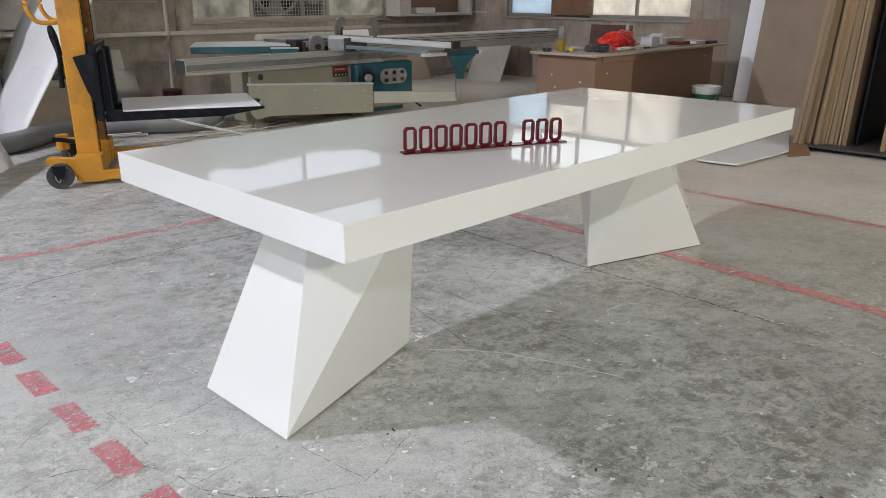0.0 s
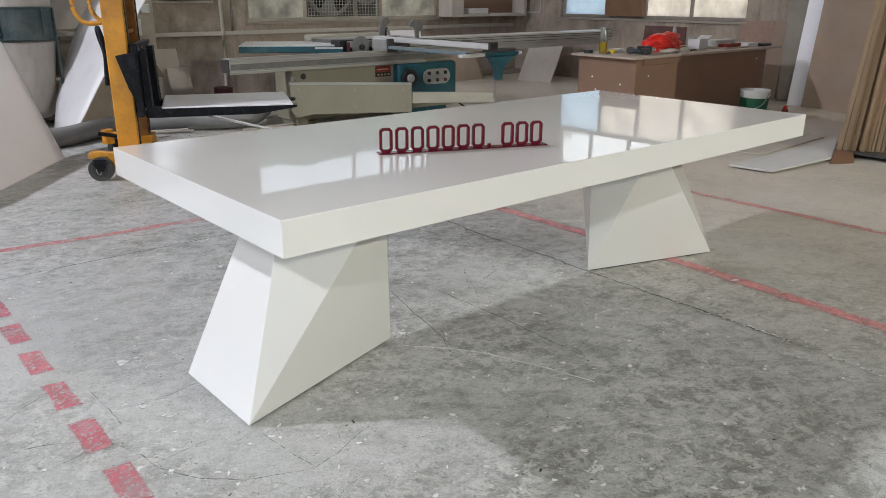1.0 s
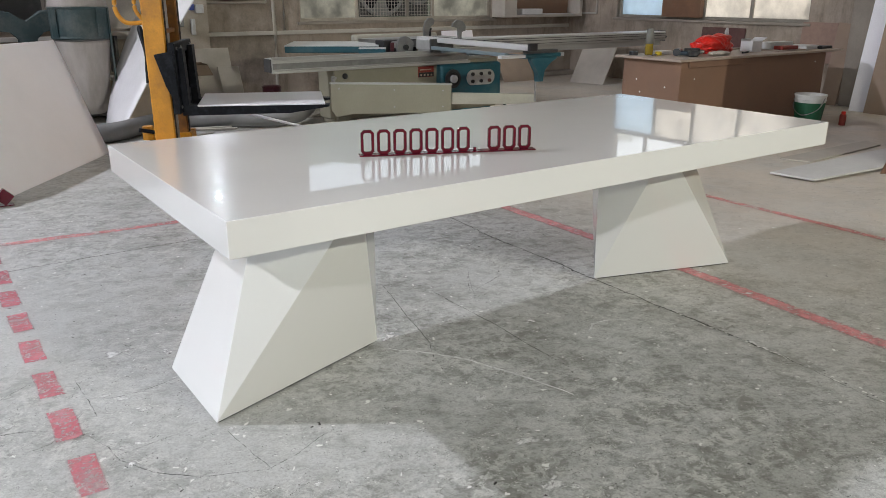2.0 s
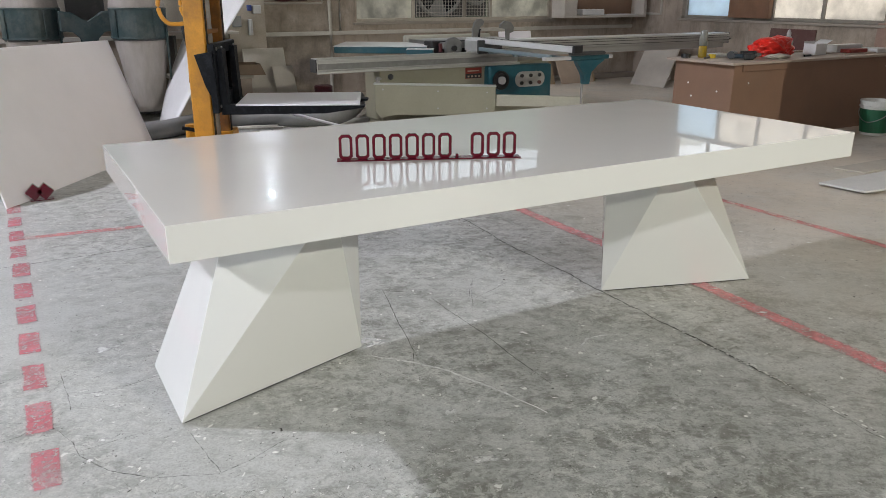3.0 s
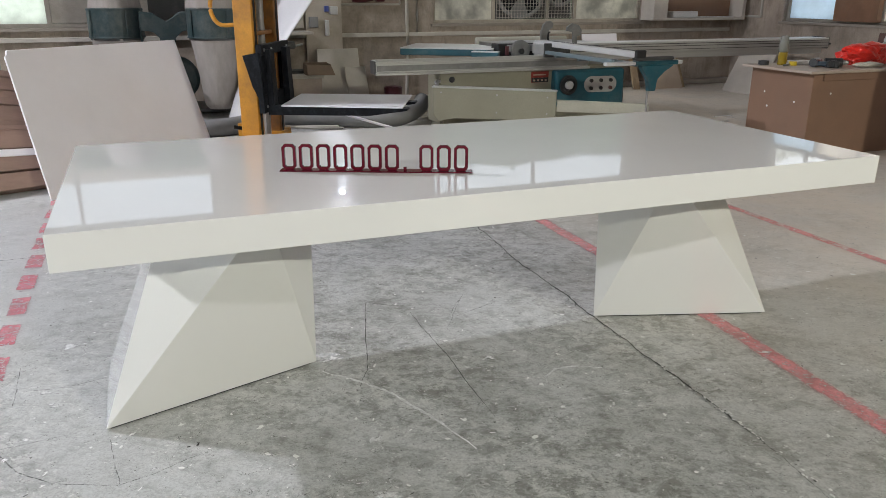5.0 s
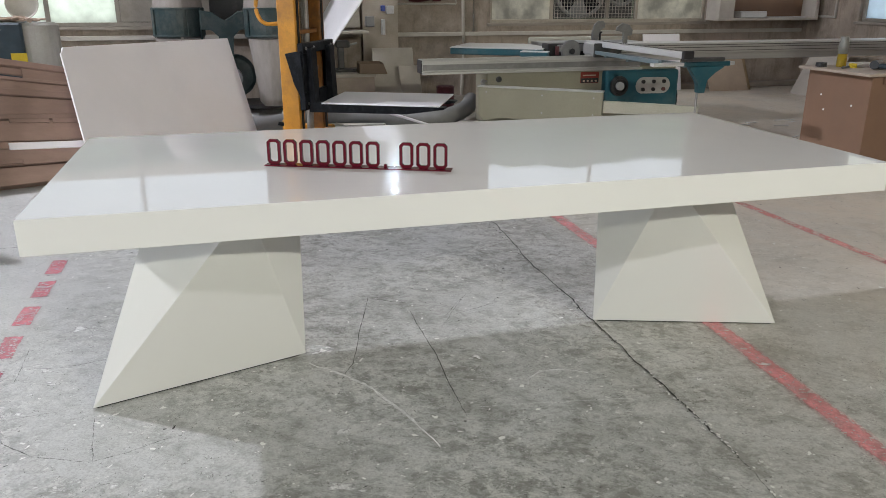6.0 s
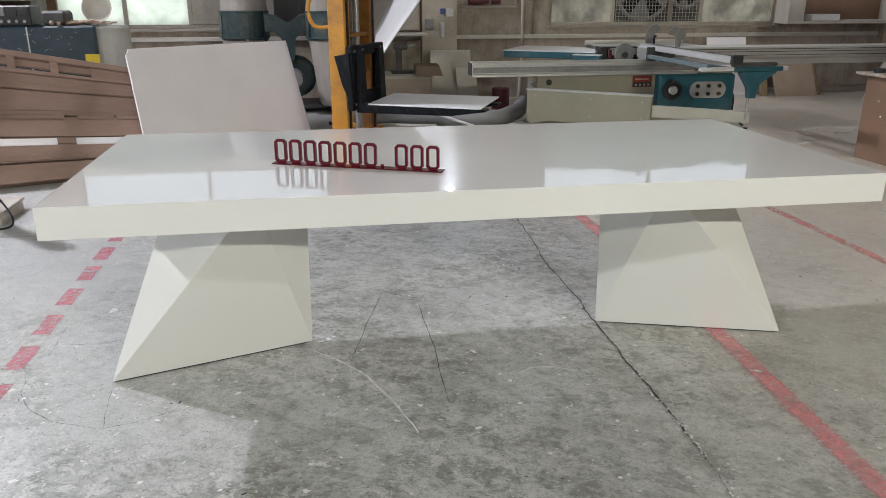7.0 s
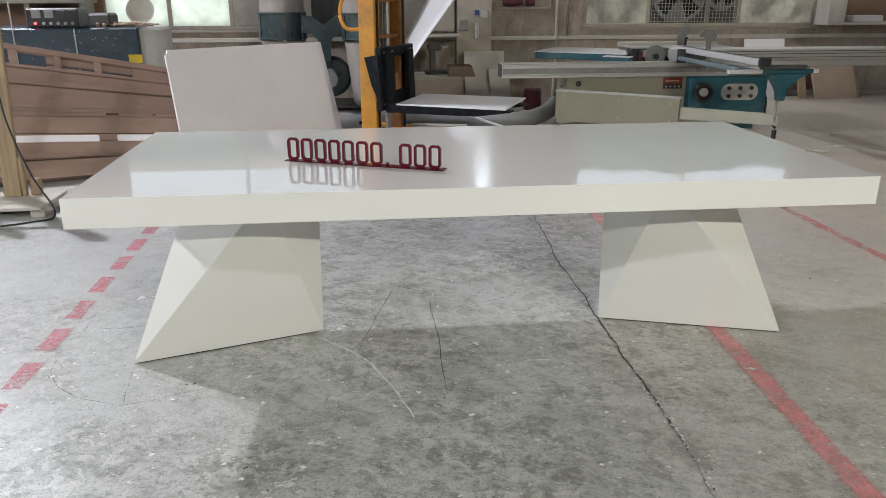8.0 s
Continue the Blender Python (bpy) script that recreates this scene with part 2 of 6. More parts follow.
def wall_material():
    m = material("stained_plaster_wall", (0.40, 0.335, 0.275), 0.85, spread=0.2, scale=2.2, fine=60, bump=0.3, dirt=0.9, dirt_colour=(0.14, 0.118, 0.092))
    n, L, b = nodes_of(m)
    old = b.inputs["Base Color"].links[0].from_socket
    co, mp, t, r, x = n.new("ShaderNodeTexCoord"), n.new("ShaderNodeMapping"), n.new("ShaderNodeTexNoise"), n.new("ShaderNodeMapRange"), n.new("ShaderNodeMix")
    mp.inputs["Scale"].default_value = (1.0, 1.0, 0.22)
    L(co.outputs["Object"], mp.inputs["Vector"])
    L(mp.outputs["Vector"], t.inputs["Vector"])
    t.inputs["Scale"].default_value, t.inputs["Detail"].default_value, t.inputs["Roughness"].default_value = 6.0, 8, 0.7
    r.inputs["From Min"].default_value, r.inputs["From Max"].default_value, r.inputs["To Max"].default_value = 0.5, 0.68, 0.6
    L(t.outputs["Fac"], r.inputs["Value"])
    x.data_type = "RGBA"
    L(r.outputs["Result"], x.inputs[0])
    L(old, x.inputs[6])
    x.inputs[7].default_value = (0.12, 0.10, 0.08, 1)
    L(x.outputs[2], b.inputs["Base Color"])
    return m


def floor_material():
    """Power-trowelled grey concrete: clouds, dark burnish patches, dusty marks and small specks."""
    m = bpy.data.materials.new("polished_concrete")
    m.use_nodes = True
    n, L, b = nodes_of(m)
    co = n.new("ShaderNodeTexCoord")

    def noise_(sc, det, ro, dist=0.0, stretch=(1, 1, 1)):
        t = n.new("ShaderNodeTexNoise")
        mp = n.new("ShaderNodeMapping")
        mp.vector_type = "TEXTURE"
        mp.inputs["Scale"].default_value = stretch
        mp.inputs["Rotation"].default_value = (0, 0, -0.42)
        L(co.outputs["Object"], mp.inputs["Vector"])
        t.inputs["Scale"].default_value, t.inputs["Detail"].default_value, t.inputs["Roughness"].default_value, t.inputs["Distortion"].default_value = sc, det, ro, dist
        L(mp.outputs["Vector"], t.inputs["Vector"])
        return t.outputs["Fac"]

    def rng(v, a, c, lo=0.0, hi=1.0):
        r = n.new("ShaderNodeMapRange")
        for k, x in zip(("From Min", "From Max", "To Min", "To Max"), (a, c, lo, hi)):
            r.inputs[k].default_value = x
        L(v, r.inputs["Value"])
        return r.outputs["Result"]

    def mix(f, a, c):
        x = n.new("ShaderNodeMix")
        x.data_type = "RGBA"
        for sock, v in ((x.inputs[0], f), (x.inputs[6], a), (x.inputs[7], c)):
            if isinstance(v, tuple):
                sock.default_value = (*v, 1)
            else:
                L(v, sock)
        return x.outputs[2]

    def mul(a, c):
        x = n.new("ShaderNodeMath")
        x.operation = "MULTIPLY"
        L(a, x.inputs[0])
        if isinstance(c, float):
            x.inputs[1].default_value = c
        else:
            L(c, x.inputs[1])
        return x.outputs[0]

    clouds, patches, mottle, grain = noise_(0.5, 3, 0.5), noise_(2.3, 10, 0.66, 0.3, (1.1, 0.95, 1.0)), noise_(9.5, 12, 0.78, 0.4, (1.2, 0.95, 1.0)), noise_(120, 4, 0.7)
    col = mix(rng(clouds, 0.35, 0.65), (0.52, 0.525, 0.51), (0.60, 0.605, 0.595))
    sep = n.new("ShaderNodeSeparateXYZ")
    L(co.outputs["Object"], sep.inputs[0])
    # dark marks ease off westward: partly cleaner floor, partly light put into colour
    side = rng(sep.outputs["X"], -0.8, 0.62, -0.24, 0.05)
    # fewer dark marks again towards the east
    east_fade = rng(sep.outputs["X"], 2.2, 3.4, 0.0, -0.14)
    tot, tot_2 = n.new("ShaderNodeMath"), n.new("ShaderNodeMath")
    L(noise_(1.1, 5, 0.6), tot.inputs[0])
    L(side, tot.inputs[1])
    L(tot.outputs[0], tot_2.inputs[0])
    L(east_fade, tot_2.inputs[1])
    worn = rng(tot_2.outputs[0], 0.30, 0.60, 0.15, 1.0)
    col = mix(mul(mul(rng(patches, 0.40, 0.62), worn), 0.66), col, (0.275, 0.275, 0.245))
    col = mix(mul(mul(rng(mottle, 0.47, 0.585), worn), 0.82), col, (0.20, 0.197, 0.172))
    col = mix(mul(mul(rng(noise_(38, 8, 0.78, 0.3, (1.08, 0.95, 1.0)), 0.505, 0.575), worn), 0.52), col, (0.125, 0.123, 0.108))
    # pale trowel smears and rubbed-in dust
    col = mix(mul(mul(rng(noise_(17, 12, 0.8, 0.5, (1.1, 0.95, 1.0)), 0.515, 0.55), rng(noise_(1.3, 5, 0.6), 0.40, 0.58, 0.25, 1.0)), 0.72), col, (0.64, 0.64, 0.61))
    col = mix(mul(rng(grain, 0.45, 0.65), 0.38), col, (0.21, 0.21, 0.195))
    # fine tan sawdust round the machines, spread wider with floor light put into colour
    far, east = rng(sep.outputs["Y"], -3.0, 0.8), rng(sep.outputs["X"], 1.7, 3.9)
    dusty = mul(mul(far, east), rng(noise_(1.6, 6, 0.65), 0.3, 0.62, 0.45, 1.0))
    col = mix(mul(dusty, 0.85), col, (0.66, 0.575, 0.48))
    for sc, size, c, keep in ((24, 0.13, (0.62, 0.62, 0.60), 0.58), (55, 0.17, (0.64, 0.64, 0.61), 0.56), (38, 0.10, (0.05, 0.045, 0.04), 0.60), (95, 0.2, (0.07, 0.065, 0.06), 0.58)):
        v = n.new("ShaderNodeTexVoronoi")
        v.inputs["Scale"].default_value, v.inputs["Randomness"].default_value = sc, 1.0
        warp = n.new("ShaderNodeMix")
        warp.data_type = "RGBA"
        warp.inputs[0].default_value = 0.03
        nz = n.new("ShaderNodeTexNoise")
        nz.inputs["Scale"].default_value = sc * 1.6
        L(co.outputs["Object"], nz.inputs["Vector"])
        L(co.outputs["Object"], warp.inputs[6])
        L(nz.outputs["Color"], warp.inputs[7])
        L(warp.outputs[2], v.inputs["Vector"])
        pick = noise_(sc * 0.23, 4, 0.7)
        col = mix(mul(rng(v.outputs["Distance"], size * 1.5, size), rng(pick, keep - 0.03, keep + 0.02)), col, c)
    L(col, b.inputs["Base Color"])
    L(rng(mottle, 0.35, 0.7, 0.34, 0.50), b.inputs["Roughness"])
    b.inputs["Specular IOR Level"].default_value = 0.30
    bp = n.new("ShaderNodeBump")
    bp.inputs["Strength"].default_value, bp.inputs["Distance"].default_value = 0.12, 0.003
    L(mottle, bp.inputs["Height"])
    L(bp.outputs["Normal"], b.inputs["Normal"])
    return m


def worn_paint(name, colour, full=0.85, flecks_=0.60, patchy=0.35, dusty=0.85, soft_rim=1.05):
    """Floor-marking paint: dusty, thin in places, scuffed through in small flecks to the concrete."""
    m = material(name, colour, 0.6, spread=0.22, scale=22, fine=130, bump=0.15, dirt=dusty, dirt_colour=tuple(c * 0.5 + 0.36 for c in colour))
    n, L, b = nodes_of(m)
    co = n.new("ShaderNodeTexCoord")
    res = []
    for sc, det, ro, a, c, lo, hi in ((60, 8, 0.72, flecks_, flecks_ + 0.06, full, full * 0.1), (7, 5, 0.65, 0.42, 0.66, 1.0, 1.0 - patchy), (170, 3, 0.6, 0.35, 0.75, 1.0, 0.7)):
        t1, r = n.new("ShaderNodeTexNoise"), n.new("ShaderNodeMapRange")
        t1.inputs["Scale"].default_value, t1.inputs["Detail"].default_value, t1.inputs["Roughness"].default_value = sc, det, ro
        L(co.outputs["Object"], t1.inputs["Vector"])
        for k, x in zip(("From Min", "From Max", "To Min", "To Max"), (a, c, lo, hi)):
            r.inputs[k].default_value = x
        L(t1.outputs["Fac"], r.inputs["Value"])
        res.append(r.outputs["Result"])
    # thin towards the ragged rim of each stroke
    at, add, rim, nz = n.new("ShaderNodeAttribute"), n.new("ShaderNodeMath"), n.new("ShaderNodeMapRange"), n.new("ShaderNodeTexNoise")
    at.attribute_name = "cover"
    nz.inputs["Scale"].default_value, nz.inputs["Detail"].default_value, nz.inputs["Roughness"].default_value = 38, 7, 0.7
    L(co.outputs["Object"], nz.inputs["Vector"])
    L(at.outputs["Fac"], add.inputs[0])
    L(nz.outputs["Fac"], add.inputs[1])
    for k, x in zip(("From Min", "From Max", "To Min", "To Max"), (0.55, soft_rim, 0.0, 1.0)):
        rim.inputs[k].default_value = x
    L(add.outputs[0], rim.inputs["Value"])
    res.append(rim.outputs["Result"])
    out = res[0]
    for v in res[1:]:
        x = n.new("ShaderNodeMath")
        x.operation = "MULTIPLY"
        L(out, x.inputs[0])
        L(v, x.inputs[1])
        out = x.outputs[0]
    L(out, b.inputs["Alpha"])
    return m


def glass_material(name, tint, cloudy):
    m = bpy.data.materials.new(name)
    m.use_nodes = True
    n, L, b = nodes_of(m)
    b.inputs["Base Color"].default_value = (*tint, 1)
    b.inputs["Transmission Weight"].default_value = 1.0
    b.inputs["IOR"].default_value = 1.1 if cloudy else 1.04
    co, t = n.new("ShaderNodeTexCoord"), n.new("ShaderNodeTexNoise")
    t.inputs["Scale"].default_value, t.inputs["Detail"].default_value = 5, 6
    L(co.outputs["Object"], t.inputs["Vector"])
    r = n.new("ShaderNodeMapRange")
    r.inputs["To Min"].default_value, r.inputs["To Max"].default_value = cloudy * 0.6, cloudy * 1.2
    L(t.outputs["Fac"], r.inputs["Value"])
    L(r.outputs["Result"], b.inputs["Roughness"])
    return m


def frosted_material(name, tint, milk, dull=0.8):
    """Etched, dusty glass: it scatters part of the daylight and lets the rest through."""
    m = glass_material(name, tint, 0.4)
    n, L, b = nodes_of(m)
    out = n["Material Output"]
    tr, mx = n.new("ShaderNodeBsdfTranslucent"), n.new("ShaderNodeMixShader")
    blot, tone = n.new("ShaderNodeTexNoise"), n.new("ShaderNodeMix")
    blot.inputs["Scale"].default_value, blot.inputs["Detail"].default_value, blot.inputs["Roughness"].default_value = 3.5, 6, 0.65
    tone.data_type = "RGBA"
    tone.inputs[6].default_value = (*(c * dull for c in tint), 1)
    tone.inputs[7].default_value = (*tint, 1)
    edge = n.new("ShaderNodeMapRange")
    edge.inputs["From Min"].default_value, edge.inputs["From Max"].default_value = 0.38, 0.62
    L(blot.outputs["Fac"], edge.inputs["Value"])
    L(edge.outputs["Result"], tone.inputs[0])
    L(tone.outputs[2], tr.inputs["Color"])
    co, t, r = n.new("ShaderNodeTexCoord"), n.new("ShaderNodeTexNoise"), n.new("ShaderNodeMapRange")
    t.inputs["Scale"].default_value, t.inputs["Detail"].default_value = 2.5, 7
    L(co.outputs["Object"], t.inputs["Vector"])
    r.inputs["From Min"].default_value, r.inputs["From Max"].default_value = 0.3, 0.7
    r.inputs["To Min"].default_value, r.inputs["To Max"].default_value = milk - 0.12, milk + 0.08
    L(co.outputs["Object"], blot.inputs["Vector"])
    L(t.outputs["Fac"], r.inputs["Value"])
    L(r.outputs["Result"], mx.inputs["Fac"])
    L(b.outputs["BSDF"], mx.inputs[1])
    L(tr.outputs["BSDF"], mx.inputs[2])
    L(mx.outputs["Shader"], out.inputs["Surface"])
    return m


wall_m, floor_m = wall_material(), floor_material()
pier_m = material("pale_plaster", (0.47, 0.415, 0.345), 0.85, spread=0.12, scale=3, fine=60, bump=0.3, dirt=0.6, dirt_colour=(0.3, 0.255, 0.2))
line_red = worn_paint("worn_red_line_paint", (0.90, 0.31, 0.33), 0.82, 0.55, 0.5, 0.7, 1.4)
line_faint = worn_paint("faded_red_line_paint", (0.82, 0.27, 0.27), 0.68, 0.54, 0.6, 0.6, 1.35)
dash_red = worn_paint("worn_red_dash_paint", (0.67, 0.155, 0.205), 0.84, 0.53, 0.5, 0.7)
chalk = worn_paint("chalk_scratch", (0.85, 0.85, 0.82), 1.0, 0.60, 0.3, 0.0)
crack_paint = worn_paint("fine_broken_crack", (0.045, 0.042, 0.037), 0.85, 0.50, 0.75, 0.0)
splash = worn_paint("dried_plaster", (0.84, 0.84, 0.81), 1.0, 0.55, 0.2, 0.1)
smear_white = worn_paint("soft_pale_smear", (0.74, 0.74, 0.73), 0.62, 0.60, 0.5, 0.0, 1.4)
frosted = frosted_material("frosted_pane", (0.95, 1.0, 0.95), 0.92)
# tree shade behind window_2 is put into this duller, blotched tint
frosted_dull = frosted_material("tree_dulled_pane", (0.78, 0.75, 0.66), 0.8, 0.45)
frosted_cool = frosted_material("wired_frosted_pane", (1.0, 0.965, 0.90), 0.85, 0.72)
# the blue of the sky behind this pane is put into its tint
frosted_blue = frosted_material("wired_bluish_pane", (0.74, 0.88, 1.0), 0.8, 0.85)
clear_pane = glass_material("dusty_clear_pane", (0.95, 0.97, 0.97), 0.0)


def glow_material(name, colour, strength):
    m = bpy.data.materials.new(name)
    m.use_nodes = True
    n, L, b = nodes_of(m)
    b.inputs["Base Color"].default_value = (*colour, 1)
    b.inputs["Emission Color"].default_value = (*colour, 1)
    b.inputs["Emission Strength"].default_value = strength
    return m


led_red = glow_material("red_pilot_light", (1.0, 0.05, 0.05), 3.0)
flood_glow = glow_material("floodlight_lens", (0.80, 0.90, 1.0), 0.2)
lamp_glow = glow_material("lamp_disc", (1.0, 0.98, 0.92), 6.0)


# ---- building blocks: all places are in the world's metres ----
def thing(name, at, label, category, group="", kind=""):
    ob = new(name)
    ob.empty_display_size = 0.1
    ob.location = at
    return tagged(ob, label, category, group, kind)


def part(name, bm, mat, parent=None, label="", smooth=False):
    me = bpy.data.meshes.new(name)
    bmesh.ops.recalc_face_normals(bm, faces=bm.faces)
    bm.to_mesh(me)
    bm.free()
    for m in mat if isinstance(mat, (list, tuple)) else (mat,):
        me.materials.append(m)
    if smooth:
        for p in me.polygons:
            p.use_smooth = True
    ob = new(name, me)
    if parent is not None:
        ob.parent = parent
        # a part's mesh lies in the world's metres, so only the thing's own place has to be taken off again
        if parent.parent is None:
            ob.matrix_parent_inverse = Matrix.Translation(-Vector(parent.location))
    if label:
        ob["label"] = label
    return ob


def bevelled(bm, width, segments=1):
    if width > 0:
        bmesh.ops.bevel(bm, geom=list(bm.edges), offset=width, segments=segments, affect="EDGES", profile=0.5)
    return bm


def box(x0, x1, y0, y1, z0, z1, bevel=0.0, bm=None, m=None, segments=1):
    b = bmesh.new()
    r = bmesh.ops.create_cube(b, size=1)
    bmesh.ops.scale(b, vec=(x1 - x0, y1 - y0, z1 - z0), verts=r["verts"])
    bmesh.ops.translate(b, vec=((x0 + x1) / 2, (y0 + y1) / 2, (z0 + z1) / 2), verts=r["verts"])
    bevelled(b, bevel, segments)
    if m is not None:
        b.transform(m)
    return b if bm is None else join(bm, b)


def join(bm, other):
    me = bpy.data.meshes.new("tmp")
    other.to_mesh(me)
    other.free()
    bm.from_mesh(me)
    bpy.data.meshes.remove(me)
    return bm


def rod(a, b, r, sides=12, bm=None, r2=None):
    a, b = Vector(a), Vector(b)
    d = b - a
    o = bmesh.new()
    bmesh.ops.create_cone(o, cap_ends=True, segments=sides, radius1=r, radius2=r if r2 is None else r2, depth=d.length)
    o.transform(Matrix.Translation((a + b) / 2) @ d.to_track_quat("Z", "Y").to_matrix().to_4x4())
    return o if bm is None else join(bm, o)


def prism(outline, m, depth, bevel=0.0):
    """A flat outline (x, y) given depth along its z, then placed by m."""
    b = bmesh.new()
    lo = [b.verts.new((x, y, 0)) for x, y in outline]
    hi = [b.verts.new((x, y, depth)) for x, y in outline]
    b.faces.new(lo[::-1])
    b.faces.new(hi)
    k = len(lo)
    for i in range(k):
        b.faces.new((lo[i], lo[(i + 1) % k], hi[(i + 1) % k], hi[i]))
    bevelled(b, bevel)
    b.transform(m)
    return b


def solid(bottom, top):
    """A block between two outlines of the same number of corners."""
    b = bmesh.new()
    lo, hi = [b.verts.new(p) for p in bottom], [b.verts.new(p) for p in top]
    b.faces.new(lo[::-1])
    b.faces.new(hi)
    k = len(lo)
    for i in range(k):
        b.faces.new((lo[i], lo[(i + 1) % k], hi[(i + 1) % k], hi[i]))
    return b


def slab(corners, thick):
    """A flat board through four corners, its thickness away from the side that the corners turn counter-clockwise on."""
    c = [Vector(p) for p in corners]
    n = (c[1] - c[0]).cross(c[3] - c[0]).normalized() * thick
    return bevelled(solid([p - n for p in c], c), min(0.003, thick * 0.2))


def tube(points, r, sides=10, steps=6, bm=None, ring=0.0):
    """A round bar along a smooth line through the points; ring: how far every second section swells."""
    pts = [Vector(p) for p in points]
    line = []
    for i in range(len(pts) - 1):
        p0, p1, p2, p3 = pts[max(i - 1, 0)], pts[i], pts[i + 1], pts[min(i + 2, len(pts) - 1)]
        for k in range(steps):
            t = k / steps
            line.append(0.5 * (2 * p1 + (p2 - p0) * t + (2 * p0 - 5 * p1 + 4 * p2 - p3) * t * t + (3 * p1 - p0 - 3 * p2 + p3) * t ** 3))
    line.append(pts[-1])
    b = bmesh.new()
    rings = []
    for i, p in enumerate(line):
        d = (line[min(i + 1, len(line) - 1)] - line[max(i - 1, 0)]).normalized()
        q = d.to_track_quat("Z", "Y")
        rr = r * (1 + (ring if i % 2 else 0))
        rings.append([b.verts.new(p + q @ Vector((rr * math.cos(2 * math.pi * k / sides), rr * math.sin(2 * math.pi * k / sides), 0))) for k in range(sides)])
    for u, v in zip(rings, rings[1:]):
        for k in range(sides):
            b.faces.new((u[k], u[(k + 1) % sides], v[(k + 1) % sides], v[k]))
    b.faces.new(rings[0][::-1])
    b.faces.new(rings[-1])
    return b if bm is None else join(bm, b)


def lathe(profile, at, sides=24, m=None):
    """A turned body from (radius, height) pairs about the upright through at."""
    b = bmesh.new()
    rings = [[b.verts.new((r * math.cos(2 * math.pi * k / sides), r * math.sin(2 * math.pi * k / sides), z)) for k in range(sides)] for r, z in profile]
    for u, v in zip(rings, rings[1:]):
        for k in range(sides):
            b.faces.new((u[k], u[(k + 1) % sides], v[(k + 1) % sides], v[k]))
    b.faces.new(rings[0][::-1])
    b.faces.new(rings[-1])
    if m is not None:
        b.transform(m)
    b.transform(Matrix.Translation(at))
    return b


def structure(name, bm, mat, label="", category=""):
    return tagged(part(name, bm, mat), label, category, "", "structure")


def wall_with_holes(axis, at, thick, a0, a1, z0, z1, holes, high=()):
    """An upright wall along x or y at a place on the other axis, cut through by openings (a0, a1, z0, z1), built of solid stretches; high: second openings above the first, in the same order."""
    bm = bmesh.new()

    def put(p, q, u, v):
        if q - p < 1e-4 or v - u < 1e-4:
            return
        if axis == "x":
            box(p, q, at, at + thick, u, v, 0, bm)
        else:
            box(at, at + thick, p, q, u, v, 0, bm)

    edge = a0
    for k, (h0, h1, u, v) in enumerate(sorted(holes)):
        put(edge, h0, z0, z1)
        put(h0, h1, z0, u)
        if high:
            put(h0, h1, v, high[k][2])
            v = high[k][3]
        put(h0, h1, v, z1)
        edge = h1
    put(edge, a1, z0, z1)
    return bm

# ---- the hall ----
X0, X1, Y0, Y1 = -7.0, 9.02, -13.0, 8.0
structure("floor", box(X0 - 0.3, X1 + 0.3, Y0 - 0.3, Y1 + 0.3, -0.2, 0.0), floor_m, "grey power-trowelled concrete workshop floor, scuffed and dusty", "floor")
WIN_BACK = [(-2.25, 0.97, 0.93, 3.0), (3.98, 7.28, 0.93, 3.0)]
WIN_RIGHT = [(3.78, 7.02, 0.95, 3.0)]
HIGH_BACK = [(a, b, 3.45, 4.5) for a, b, _, _ in WIN_BACK]
structure("wall_north", wall_with_holes("x", Y1, 0.25, X0, X1, 0, CEILING, WIN_BACK, HIGH_BACK), wall_m, "stained beige plaster wall with two large windows", "wall")
structure("wall_east", wall_with_holes("y", X1, 0.25, Y0 - 0.25, Y1 + 0.25, 0, CEILING, WIN_RIGHT), wall_m, "stained grey cement wall with a wide window", "wall")
# the west gateway is out of view, assumed for the cool western daylight
structure("wall_west", wall_with_holes("y", X0 - 0.25, 0.25, Y0 - 0.25, Y1 + 0.25, 0, CEILING, [(-3.0, 2.6, 0.0, 3.6)]), wall_m, "plain stained plaster wall with a wide open gateway, assumed out of view", "wall")
structure("wall_south", wall_with_holes("x", Y0 - 0.25, 0.25, X0, X1, 0, CEILING, []), wall_m, "plain stained plaster wall", "wall")
structure("ceiling", box(X0 - 0.3, X1 + 0.3, Y0 - 0.3, Y1 + 0.3, CEILING, CEILING + 0.15), roof_m, "pale corrugated roof sheeting", "ceiling")
structure("ground", box(-300, 300, -300, 300, -0.45, -0.21), concrete_bar, "bare ground outside the hall", "ground")
structure("column_east", box(X1 - 0.16, X1, 2.72, 3.16, 0, CEILING, 0.01), concrete_bar, "grey raw concrete wall column", "column")


